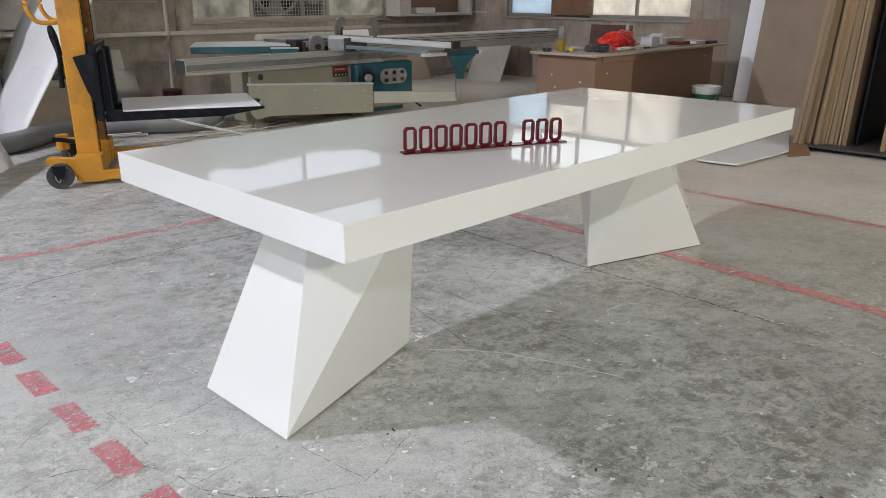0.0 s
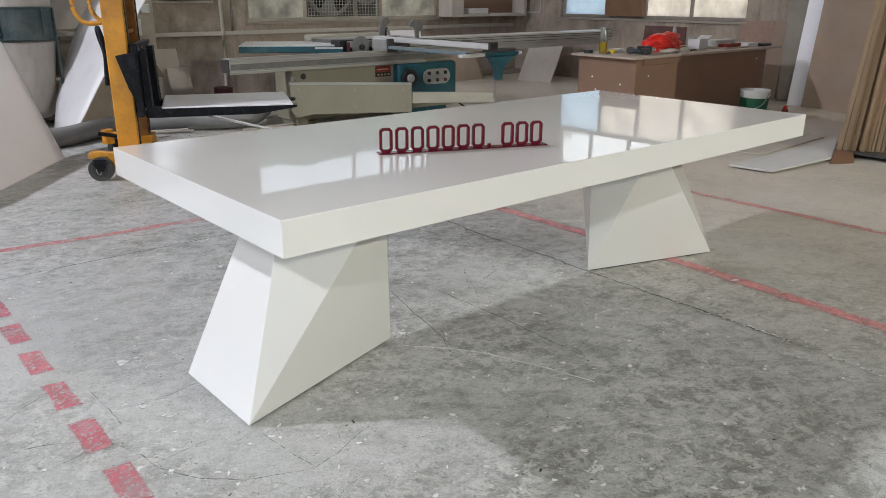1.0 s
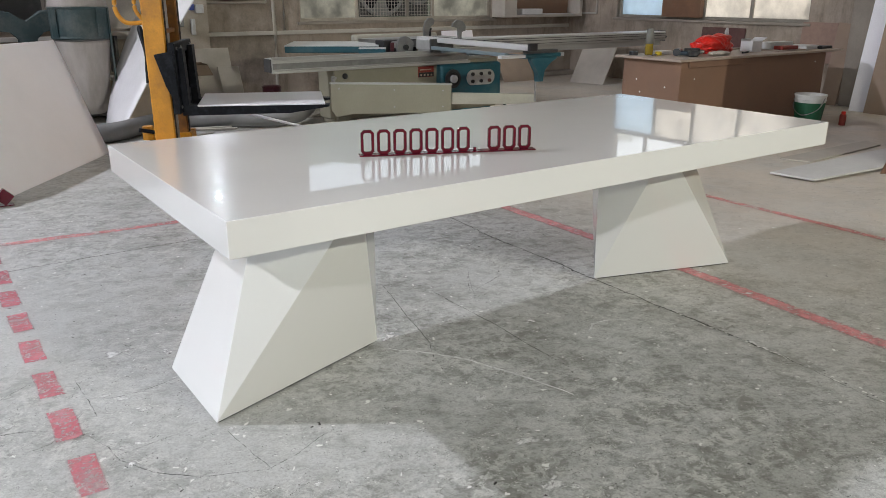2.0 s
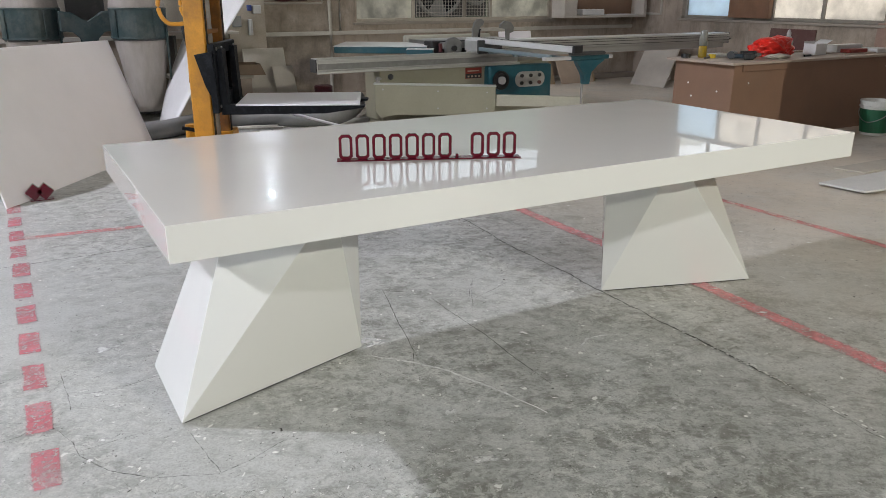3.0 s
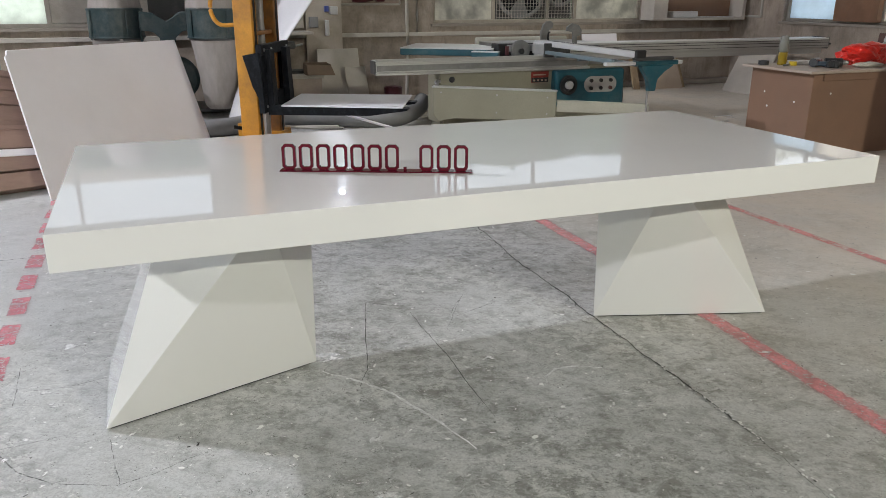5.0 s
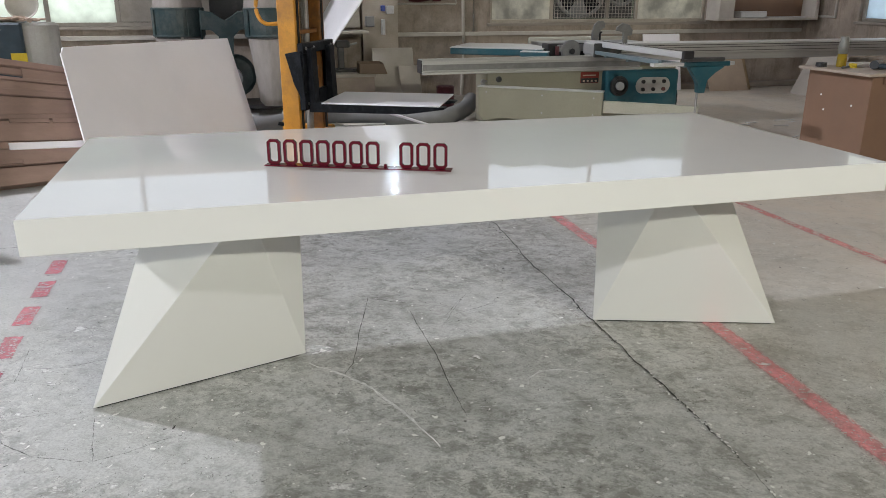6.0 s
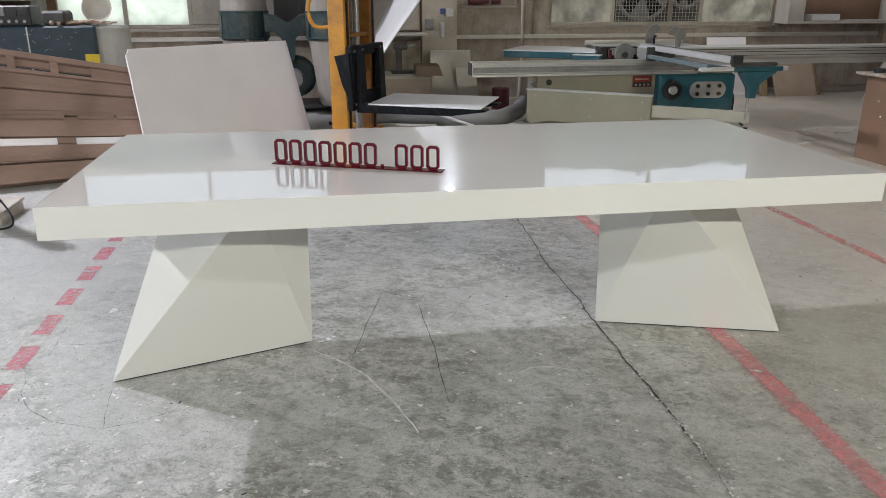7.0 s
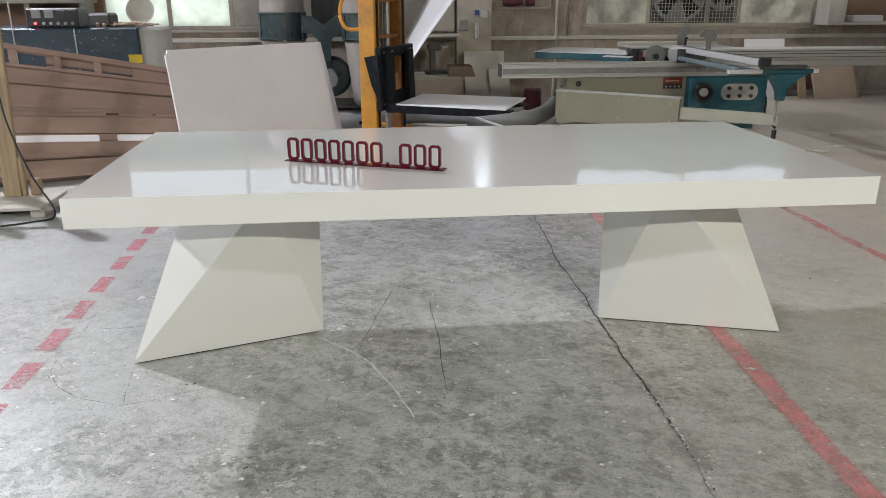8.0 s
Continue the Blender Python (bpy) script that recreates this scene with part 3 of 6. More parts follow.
def window(name, axis, at, a0, a1, z0, z1, cuts, low_cuts, transom, label, glass_low, skip=(), frame_m=None):
    """A steel-framed window: outer frame, upper panes between cuts, lower panes between low_cuts."""
    w = thing(name, (at if axis == "y" else (a0 + a1) / 2, at if axis == "x" else (a0 + a1) / 2, z0), label, "window", kind="structure")

    frame_m = frame_m or window_frame_m

    def put(p, q, u, v, d0, d1, nm, mt, parent=w, bevel=0.003):
        bm = box(p, q, at + d0, at + d1, u, v, bevel) if axis == "x" else box(at + d0, at + d1, p, q, u, v, bevel)
        return part(nm, bm, mt, parent)

    f = 0.045
    for p, q, u, v in ((a0, a1, z0, z0 + f), (a0, a1, z1 - f, z1), (a0, a0 + f, z0 + f, z1 - f), (a1 - f, a1, z0 + f, z1 - f)):
        put(p, q, u, v, 0.06, 0.13, "window_frame", frame_m)
    put(a0 + f, a1 - f, transom - 0.03, transom + 0.03, 0.065, 0.125, "transom", frame_m)
    put(a0 - 0.04, a1 + 0.04, z0 - 0.035, z0, -0.035, 0.055, "window_sill", concrete_bar)
    for row, (c, u, v) in enumerate(((low_cuts, z0 + f, transom - 0.03), (cuts, transom + 0.03, z1 - f))):
        for x in c:
            put(x - 0.025, x + 0.025, u, v, 0.07, 0.12, "mullion", frame_m)
        edges = [a0 + f] + [x for x in c for _ in (0, 1)] + [a1 - f]
        for i in range(len(c) + 1):
            if (row, i) in skip:
                continue
            p, q = edges[2 * i] + (0.025 if i else 0), edges[2 * i + 1] - (0.025 if i < len(c) else 0)
            g = put(p, q, u, v, 0.092, 0.097, "pane", (glass_low[i] if isinstance(glass_low, list) else glass_low) if row == 0 else clear_pane, bevel=0)
            g.visible_shadow = False
    return w


window("window_1", "x", Y1, *WIN_BACK[0], [-0.63], [-1.43, -0.66], 1.95, "grimy steel window with frosted lower panes", frosted, skip=((0, 2),))
tagged(part("window_board", box(-0.63, 0.92, 8.055, 8.11, 0.98, 1.915, 0.003), window_frame_m), "grimy brown boards closing part of the window", "board")
window("window_2", "x", Y1, *WIN_BACK[1], [5.62], [4.89, 6.18], 1.95, "grimy steel window with frosted panes round a fan bay", frosted_dull, skip=((0, 1),), frame_m=frame_beige)
window("window_3", "y", X1, *WIN_RIGHT[0], [4.72, 5.55, 6.3], [4.66, 5.43, 6.15], 2.38, "grimy steel window with wired frosted panes", [frosted_cool, frosted_cool, frosted_cool, frosted_blue])
wire = bmesh.new()
for k in range(34):
    y = 3.84 + 3.12 * k / 33
    box(X1 + 0.135, X1 + 0.138, y - 0.0015, y + 0.0015, 1.0, 2.345, 0, wire)
for k in range(16):
    z = 1.03 + 0.085 * k
    box(X1 + 0.138, X1 + 0.141, 3.83, 6.97, z - 0.0015, z + 0.0015, 0, wire)
part("wire_mesh", wire, fan_dark, bpy.data.objects["window_3"])
for k, (a, b_, u, v) in enumerate(HIGH_BACK):
    window("window_%d" % (4 + k), "x", Y1, a, b_, u, v, [(a + b_) / 2], [(a + b_) / 2], (u + v) / 2, "plain high steel window with clear panes", clear_pane)

# ---- what stands outside the windows ----
trees = bmesh.new()
rnd = random.Random(5)
structure("garden_wall", box(-14, 2.6, 12.7, 12.95, -0.2, 3.45), concrete_bar, "plain grey yard wall outside the windows", "wall")
def crown(x):
    """Height of the clipped shrubs along the yard."""
    if x < 2.4:
        return 3.2 + 0.06 * math.sin(x * 2.1)
    rise = 0.45 * min(1.0, max(0.0, (x - 10.2) / 1.5))
    return 3.62 + rise + 0.05 * math.sin(x * 1.9) + 0.035 * math.sin(x * 5.3 + 1) + 0.02 * math.sin(x * 13)


steps_ = [-9 + 0.12 * k for k in range(226)]
for y0_, y1_ in ((12.25, 12.62), (12.98, 13.5)):
    prev = None
    for x in steps_:
        h = crown(x) - 0.005 + 0.03 * noise.noise(Vector((x * 3, y0_, 0)))
        row = [trees.verts.new(p) for p in ((x, y0_, 0), (x, y0_ - 0.06, h * 0.6), (x, y0_ + 0.05, h - 0.05), (x, (y0_ + y1_) / 2, h), (x, y1_, h - 0.08), (x, y1_, 0))]
        if prev:
            for k in range(5):
                trees.faces.new((prev[k], row[k], row[k + 1], prev[k + 1]))
        prev = row
for i in range(16000):
    x = rnd.uniform(-9, 17.8)
    top = crown(x)
    z = top * rnd.uniform(0.0, 1.0) if i % 2 else top - rnd.uniform(0.01, 0.15)
    y = rnd.uniform(12.12, 12.6)
    s = rnd.uniform(0.018, 0.045)
    q = Euler((rnd.uniform(0, 3), rnd.uniform(0, 3), rnd.uniform(0, 6))).to_matrix()
    vs = [trees.verts.new(Vector((x, y, max(z, 0.0))) + q @ Vector(p)) for p in ((-s, 0, 0), (0, -s * 0.5, 0.01), (s, 0, 0), (0, s * 0.5, -0.01))]
    trees.faces.new(vs)
tagged(part("hedge_foliage", trees, leaf), "dense green shrubs growing outside the windows", "shrubs", kind="stuff")

# ---- floor markings and joints ----
def strip(name, pts, width, mat, z, label, category, kind="structure", wobble=0.0, seed=1, taper=False):
    """A thin flat band along a line on the floor, with slightly ragged edges."""
    r = random.Random(seed)
    line = []
    for (ax, ay), (bx, by) in zip(pts, pts[1:]):
        k = max(2, int(math.hypot(bx - ax, by - ay) / 0.018))
        line += [(ax + (bx - ax) * i / k, ay + (by - ay) * i / k) for i in range(k)]
    line.append(pts[-1])
    b = bmesh.new()
    cover = b.verts.layers.float.new("cover")
    prev = None
    drift = 0.0
    for i, (x, y) in enumerate(line):
        (px, py), (qx, qy) = line[max(i - 1, 0)], line[min(i + 1, len(line) - 1)]
        d = math.hypot(qx - px, qy - py) or 1
        nx, ny = -(qy - py) / d, (qx - px) / d
        drift = drift * 0.8 + r.uniform(-1, 1) * wobble
        w = width * (1 + r.uniform(-0.5, 0.5) * (1.1 if wobble else 0.14))
        if taper:
            w *= max(0.15, math.sin(math.pi * min(max(i / (len(line) - 1), 0.04), 0.96))) ** 0.4
        row = []
        for s, full in ((-1, 0.0), (-0.45, 1.0), (0.45, 1.0), (1, 0.0)):
            v = b.verts.new((x + nx * (drift + s * w / 2), y + ny * (drift + s * w / 2), z))
            v[cover] = full
            row.append(v)
        if prev:
            for k in range(3):
                b.faces.new((prev[k], row[k], row[k + 1], prev[k + 1]))
        prev = row
    return tagged(part(name, b, mat), label, category, "", kind)


for i, (pts, w, paint) in enumerate((([(2.18, -4.0), (2.355, -0.62), (2.385, -0.15), (2.425, 0.45), (2.44, 1.9), (2.44, 2.66)], 0.108, line_red), ([(3.74, -4.0), (3.74, 5.0)], 0.085, line_faint), ([(-0.36, 2.79), (0.15, 2.725), (1.08, 2.65), (2.36, 2.63)], 0.085, line_faint))):
    strip("floor_line", pts, w, paint, 0.004, "worn red painted line on the concrete floor", "floor line", seed=i)
for i in range(14):
    y = -0.42 + 0.3175 * i
    b = bmesh.new()
    r = random.Random(40 + i)
    ring = [(-0.392, y), (-0.318, y - 0.005), (-0.318, y + 0.1), (-0.316, y + 0.2), (-0.388, y + 0.207), (-0.39, y + 0.1)]
    cover = b.verts.layers.float.new("cover")
    rim = [(px + r.uniform(-0.004, 0.004), py + r.uniform(-0.006, 0.006)) for px, py in ring]
    mid = Vector((-0.354, y + 0.1))
    out_, in_ = [], []
    for px, py in rim:
        d = Vector((px, py)) - mid
        for grow, lst, full in ((0.005, out_, 0.0), (-0.009, in_, 1.0)):
            v = b.verts.new((mid.x + d.x + grow * (1 if d.x > 0 else -1), mid.y + d.y + (grow * (1 if d.y > 0 else -1) if abs(d.y) > 0.05 else 0), 0.004))
            v[cover] = full
            lst.append(v)
    b.faces.new(in_)
    for k in range(6):
        b.faces.new((out_[k], out_[(k + 1) % 6], in_[(k + 1) % 6], in_[k]))
    tagged(part("floor_dash", b, dash_red), "worn red painted dash on the concrete floor", "floor marking", "dashed floor line", "structure")
strip("floor_joint", [(1.96, 7.9), (2.03, 2.2), (1.975, 1.40), (1.955, 0.56), (1.94, -0.14), (1.934, -0.3)], 0.0052, dark_crack, 0.0035, "dark saw-cut joint in the concrete", "floor joint", wobble=0.0042, seed=3)
strip("floor_joint", [(1.934, -0.3), (1.928, -0.5), (1.90, -0.7), (1.80, -4.5)], 0.0040, crack_paint, 0.0035, "shallow worn joint, half filled with dust", "floor joint", wobble=0.0030, seed=5)
strip("floor_joint", [(-2.6, 2.3), (0.38, 2.29), (1.11, 2.27), (1.95, 2.25)], 0.004, dark_crack, 0.0035, "dark saw-cut joint in the concrete", "floor joint", wobble=0.002, seed=4)
CRACKS = [
    [(1.085, 1.10), (1.0, 0.79), (0.92, 0.47), (0.86, 0.35)],
    [(1.08, 1.085), (1.24, 0.98)],
    [(1.235, 0.92), (1.235, 0.45), (1.22, 0.0)],
    [(0.05, 0.30), (0.08, 0.04)],
    [(0.03, 0.74), (-0.10, 0.71), (-0.24, 0.725)],
    [(-0.39, 1.0), (-0.48, 0.94), (-0.56, 0.87)],
    [(-0.66, 0.66), (-0.54, 0.68), (-0.47, 0.66), (-0.40, 0.62)],
    [(-0.32, 0.54), (-0.275, 0.42), (-0.265, 0.33), (-0.20, 0.22), (-0.10, 0.12), (0.06, 0.05)],
    [(-0.05, 0.375), (-0.16, 0.37), (-0.26, 0.36)],
    [(-0.49, 0.52), (-0.41, 0.54), (-0.29, 0.68)],
    [(0.07, 0.04), (0.16, 0.06), (0.32, 0.13)],
    [(-0.27, 0.93), (-0.26, 0.63)],
    [(1.30, 1.13), (1.63, 1.17)],
    [(1.53, 1.03), (1.37, 0.81)],
    [(1.68, 0.91), (1.39, 0.80)],
    [(1.32, 0.69), (1.50, 0.99)],
]
for i, c in enumerate(CRACKS):
    strip("floor_crack", c, 0.0028 if i < 3 else 0.0036, dark_crack if i < 3 else crack_paint, 0.0035, "fine dark crack in the concrete", "floor crack", wobble=0.0022, seed=10 + i, taper=True)
for i, (c, w) in enumerate((([(0.76, 0.51), (0.85, 0.41), (0.95, 0.27), (1.03, 0.06), (1.075, -0.10), (1.085, -0.15)], 0.014), ([(1.48, 0.13), (1.50, 0.19), (1.57, 0.23), (1.66, 0.22), (1.73, 0.17)], 0.015), ([(1.25, 0.05), (1.9, -0.05)], 0.003))):
    strip("floor_scratch", c, w, chalk, 0.0042, "pale scuffed scratch in the concrete", "floor scratch", wobble=0.003, seed=30 + i, taper=True)


strip("dust_smear", [(0.745, 0.66), (0.80, 0.635), (0.86, 0.595)], 0.062, smear_white, 0.0039, "soft pale smear on the concrete floor", "floor stain", seed=50, taper=True)


def flecks(name, count, seed, lo, hi, mat, label, area, z):
    """Scattered dried drips and chips: small uneven flat blobs."""
    r = random.Random(seed)
    b = bmesh.new()
    for _ in range(count):
        x, y = r.uniform(area[0], area[1]), r.uniform(area[2], area[3])
        if noise.noise(Vector((x * 0.9, y * 0.9, seed))) < r.uniform(-0.5, 0.35):
            continue
        s, a, e = lo + (hi - lo) * r.random() ** 5, r.uniform(0, 6.3), r.uniform(0.25, 0.9)
        n = 8
        ring = []
        for k in range(n):
            t = 2 * math.pi * k / n
            q = s * r.uniform(0.25, 1.35)
            u, v = q * math.cos(t), q * math.sin(t) * e
            ring.append(b.verts.new((x + u * math.cos(a) - v * math.sin(a), y + u * math.sin(a) + v * math.cos(a), z)))
        b.faces.new(ring)
    tagged(part(name, b, mat), label, "floor stains", kind="stuff")


flecks("paint_flecks", 9000, 3, 0.0012, 0.014, fleck_white, "dried white paint drips and dust flecks on the floor", (-2.5, 4.5, -2.2, 3.5), 0.0032)
flecks("dark_grit_flecks", 2000, 8, 0.002, 0.010, fleck_dark, "dark grit and scuff marks on the floor", (-2.0, 4.5, -2.2, 3.5), 0.003)
chips = bmesh.new()
r = random.Random(6)
for k in range(130):
    y = r.uniform(-2.0, 2.2)
    x = 1.945 + 0.03 * max(0.0, y - 0.6) + 0.045 * min(0.0, y + 0.15) + r.gauss(0, 0.007)
    c, a = r.uniform(0.0015, 0.005), r.uniform(0, 6.3)
    chips.faces.new([chips.verts.new((x + c * r.uniform(0.6, 1.2) * math.cos(a + 1.26 * q), y + 1.6 * c * r.uniform(0.6, 1.2) * math.sin(a + 1.26 * q), 0.0042)) for q in range(5)])
tagged(part("joint_chips", chips, fleck_dark), "dark chipped bits along the floor joint", "floor stains", kind="stuff")
crumbs = bmesh.new()
for k in range(70):
    y = r.gauss(-0.42, 0.28)
    x = 1.934 + 0.06 * min(0.0, y + 0.35) + r.gauss(0.004, 0.006)
    c, a = r.uniform(0.0015, 0.0055), r.uniform(0, 6.3)
    crumbs.faces.new([crumbs.verts.new((x + c * r.uniform(0.5, 1.3) * math.cos(a + 1.05 * q), y + 1.5 * c * r.uniform(0.5, 1.3) * math.sin(a + 1.05 * q), 0.0046)) for q in range(6)])
tagged(part("joint_crumbs", crumbs, fleck_white), "pale crumbled concrete along the floor joint", "floor stains", kind="stuff")
# larger dried splashes of plaster and paint: place and half length
SPLASHES = [
    (-0.115, 1.065, 0.05), (-0.21, 0.75, 0.024), (-0.17, 0.70, 0.034), (-0.23, 0.86, 0.012), (-0.09, 0.92, 0.022), (-0.12, 1.22, 0.02),
    (0.01, 1.53, 0.024), (0.26, 1.64, 0.018), (-0.20, 0.39, 0.022), (-0.24, 0.29, 0.019), (-0.19, 0.52, 0.018), (-0.12, 0.58, 0.028),
    (0.17, 0.09, 0.013), (0.16, -0.10, 0.016), (0.06, 0.97, 0.026), (-0.34, 0.84, 0.011), (-0.50, 0.72, 0.022), (0.22, 1.10, 0.024),
    (0.07, -0.14, 0.022), (-0.11, -0.21, 0.024), (0.06, 0.31, 0.016), (-0.51, 1.26, 0.022), (1.38, 0.40, 0.028), (1.47, -0.33, 0.024),
    (1.70, -0.11, 0.012), (2.09, 0.02, 0.026), (2.40, 0.06, 0.022), (0.81, 0.01, 0.04), (0.77, -0.27, 0.05), (0.69, -0.48, 0.05), (0.82, 0.60, 0.04), (1.04, -0.90, 0.03),
]
b = bmesh.new()
cover = b.verts.layers.float.new("cover")
r = random.Random(2)
for sx, sy, half in SPLASHES:
    turn = r.uniform(-0.5, 0.5)
    for part_ in range(r.choice((2, 3, 4, 5))):
        f = 0.72 if part_ == 0 else r.uniform(0.18, 0.42)
        ox, oy = (0, 0) if part_ == 0 else (r.uniform(-1.2, 1.2) * half, r.uniform(-0.8, 0.8) * half)
        mid = b.verts.new((sx + ox, sy + oy, 0.0045))
        mid[cover] = 1.0
        ring = []
        for k in range(14):
            a, q = k * math.pi / 7, half * f * r.uniform(0.45, 1.4)
            u, w = q * math.cos(a), q * 0.62 * math.sin(a)
            v = b.verts.new((sx + ox + u * math.cos(turn) - w * math.sin(turn), sy + oy + u * math.sin(turn) + w * math.cos(turn), 0.0042))
            v[cover] = 0.3
            ring.append(v)
        for k in range(14):
            b.faces.new((mid, ring[k], ring[(k + 1) % 14]))
tagged(part("paint_splashes", b, splash), "dried pale plaster and paint splashes on the floor", "floor stain", kind="stuff")


# ---- the white table ----
table = thing("conference_table", (1.3675, 0.606, 0), "polished white stone conference table on two faceted pedestals", "table")
part("tabletop", box(0, 2.735, 0, 1.213, 0.66, 0.76, 0.0025, segments=2), white_stone, table)


def pedestal(mirror):
    """A faceted leg: a three-cornered foot that turns into a five-cornered head."""
    P = [(0.036, 0.362, 0.006), (0.033, 0.822, 0.006), (0.757, 0.593, 0.006), (0.285, 0.515, 0.6595), (0.285, 0.695, 0.6595), (0.585, 0.372, 0.6595), (0.585, 0.838, 0.6595), (0.765, 0.605, 0.6595)]
    b = bmesh.new()
    v = [b.verts.new((2.712 - x if mirror else x, y, z)) for x, y, z in P]
    for f in ((0, 2, 1), (3, 4, 6, 7, 5), (0, 1, 4, 3), (0, 3, 5), (1, 6, 4), (0, 5, 2), (1, 2, 6), (2, 5, 7), (2, 7, 6)):
        b.faces.new([v[i] for i in f])
    bmesh.ops.recalc_face_normals(b, faces=b.faces)
    return bevelled(b, 0.0014, 1)


def foot_pad(mirror):
    """A thin black filler, set back under the three-cornered foot to draw its contact shade."""
    P = [(0.036, 0.362), (0.033, 0.822), (0.757, 0.593)]
    cx, cy = sum(p[0] for p in P) / 3, sum(p[1] for p in P) / 3
    b = bmesh.new()
    rings = [[b.verts.new((2.712 - x if mirror else x, y, z)) for x, y in ((cx + (x - cx) * 0.95, cy + (y - cy) * 0.95) for x, y in P)] for z in (0.0, 0.006)]
    b.faces.new(rings[0])
    b.faces.new(rings[1])
    for k in range(3):
        b.faces.new((rings[0][k], rings[0][(k + 1) % 3], rings[1][(k + 1) % 3], rings[1][k]))
    bmesh.ops.recalc_face_normals(b, faces=b.faces)
    return b


for side in (False, True):
    part("foot_pad", foot_pad(side), black_plastic, table, "thin black filler drawing the contact shade under the foot")
    part("pedestal", pedestal(side), white_stone, table, "faceted white stone pedestal")

# ---- standing sign on the table ----
S = Matrix.Translation((0.96, 0.386, 0.7605)) @ Matrix.Rotation(math.atan2(-0.252, 0.60), 4, "Z")
sign = thing("desk_sign", (0.96, 0.386, 0.7605), "dark red acrylic standing sign on a narrow base strip", "sign")
part("base_strip", box(-0.327, 0.304, -0.022, 0.022, 0, 0.004, 0.001, m=S), red_acrylic, sign)
for i in range(11):
    x = -0.320 + 0.0563 * i
    b = bmesh.new()
    if i == 7:
        box(x + 0.004, x + 0.014, -0.005, 0.005, 0.004, 0.015, 0.0008, b)
    else:
        # a plain upright ring in place of each raised character
        def ring_(w, h, c):
            return [(c, 0), (w - c, 0), (w, c), (w, h - c), (w - c, h), (c, h), (0, h - c), (0, c)]
        outer, inner = ring_(0.046, 0.084, 0.010), ring_(0.027, 0.065, 0.005)
        lay = [[b.verts.new((x + o + u, d, 0.004 + o + v)) for u, v in pts_] for d in (-0.005, 0.005) for o, pts_ in ((0.0, outer), (0.0095, inner))]
        for k in range(8):
            m_ = (k + 1) % 8
            for p, q in ((0, 1), (3, 2), (2, 0), (1, 3)):
                b.faces.new((lay[p][k], lay[p][m_], lay[q][m_], lay[q][k]))
        bmesh.ops.recalc_face_normals(b, faces=b.faces)
    b.transform(S)
    part("raised_bar", b, red_acrylic, sign)

# ---- high-bay lamps ----
for place, watts, colour, width in LAMPS:
    x, y, z = place
    lamp = thing("high_bay_lamp", (x, y, z), "grey bell-shaped high-bay lamp hanging from the roof", "lamp", "high-bay lamps")
    shade = part("shade", lathe([(0.24, -0.02), (0.235, -0.02), (0.1, 0.2), (0.07, 0.32), (0.075, 0.32), (0.105, 0.2), (0.24, -0.03)], place), duct_grey, lamp, smooth=True)
    part("rod", rod((x, y, z + 0.32), (x, y, CEILING), 0.012), steel, lamp)
    part("lamp_disc", rod((x, y, z + 0.03), (x, y, z + 0.05), 0.19, 24), lamp_glow, lamp)
    data = bpy.data.lights.new("lamp_light", "AREA")
    data.shape, data.size, data.energy, data.color = "DISK", width, watts, colour
    light = new("lamp_light", data)
    light.matrix_world = look((x, y, z - 0.03), (1.3, 0.6, 0.3))

# ---- sliding table saw ----
saw = thing("panel_saw", (4.0, 5.45, 0), "cream and teal sliding panel saw with aluminium carriage and outrigger", "table saw")
part("cabinet", box(3.03, 5.15, 5.26, 5.62, 0.05, 0.60, 0.012), saw_cream, saw)
m_front = Matrix.Translation((0, 5.26, 0)) @ Matrix.Rotation(math.pi / 2, 4, "X")
part("plinth", prism([(3.04, 0.0), (3.14, 0.0), (3.2, 0.12), (3.36, 0.16), (4.2, 0.15), (4.26, 0.0), (4.4, 0.0), (4.4, 0.2), (3.04, 0.2)], m_front, 0.05, 0.004), saw_cream, saw)
# the swinging support arm: a deep outer case and the inner bar that slides out of it
AD = Vector((0.862, -0.507, 0))
AM = Matrix(((AD.x, 0, -AD.y, 2.865), (AD.y, 0, AD.x, 5.02), (0, 1, 0, 0), (0, 0, 0, 1)))
low = part("swing_arm_case", prism([(0.0, 0.20), (0.05, 0.13), (0.14, 0.15), (0.20, 0.17), (1.185, 0.165), (1.185, 0.445), (0.0, 0.462)], AM, 0.09, 0.006), saw_cream, saw)
part("arm_lip", prism([(-0.01, 0.455), (1.19, 0.438), (1.19, 0.448), (-0.01, 0.466)], AM @ Matrix.Translation((0, 0, -0.008)), 0.11), alu, low)
for u, z in ((0.08, 0.41), (0.62, 0.395), (0.62, 0.23), (1.1, 0.385), (1.1, 0.23)):
    c = AM @ Vector((u, z, 0))
    n_ = AM.to_3x3() @ Vector((0, 0, -1))
    part("screw", rod(c, c + n_ * 0.006, 0.008, 8), steel, low)
part("pivot", rod((2.93, 5.08, 0.40), (2.93, 5.08, 0.52), 0.02, 12), steel, saw)
part("pivot_pin", rod((2.90, 5.05, 0.50), (2.97, 5.1, 0.50), 0.012, 10), steel, saw)
bar = part("swing_arm_bar", prism([(1.19, 0.25), (2.04, 0.245), (2.04, 0.342), (1.19, 0.36)], AM @ Matrix.Translation((0, 0, 0.012)), 0.055, 0.004), pale_cream, saw)
part("lock_knob", lathe([(0.03, 0), (0.03, 0.012), (0.018, 0.02), (0.012, 0.022)], (0, 0, 0), 16, Matrix.Translation((3.155, 5.262, 0.495)) @ Matrix.Rotation(math.pi / 2, 4, "X")), black_plastic, saw)
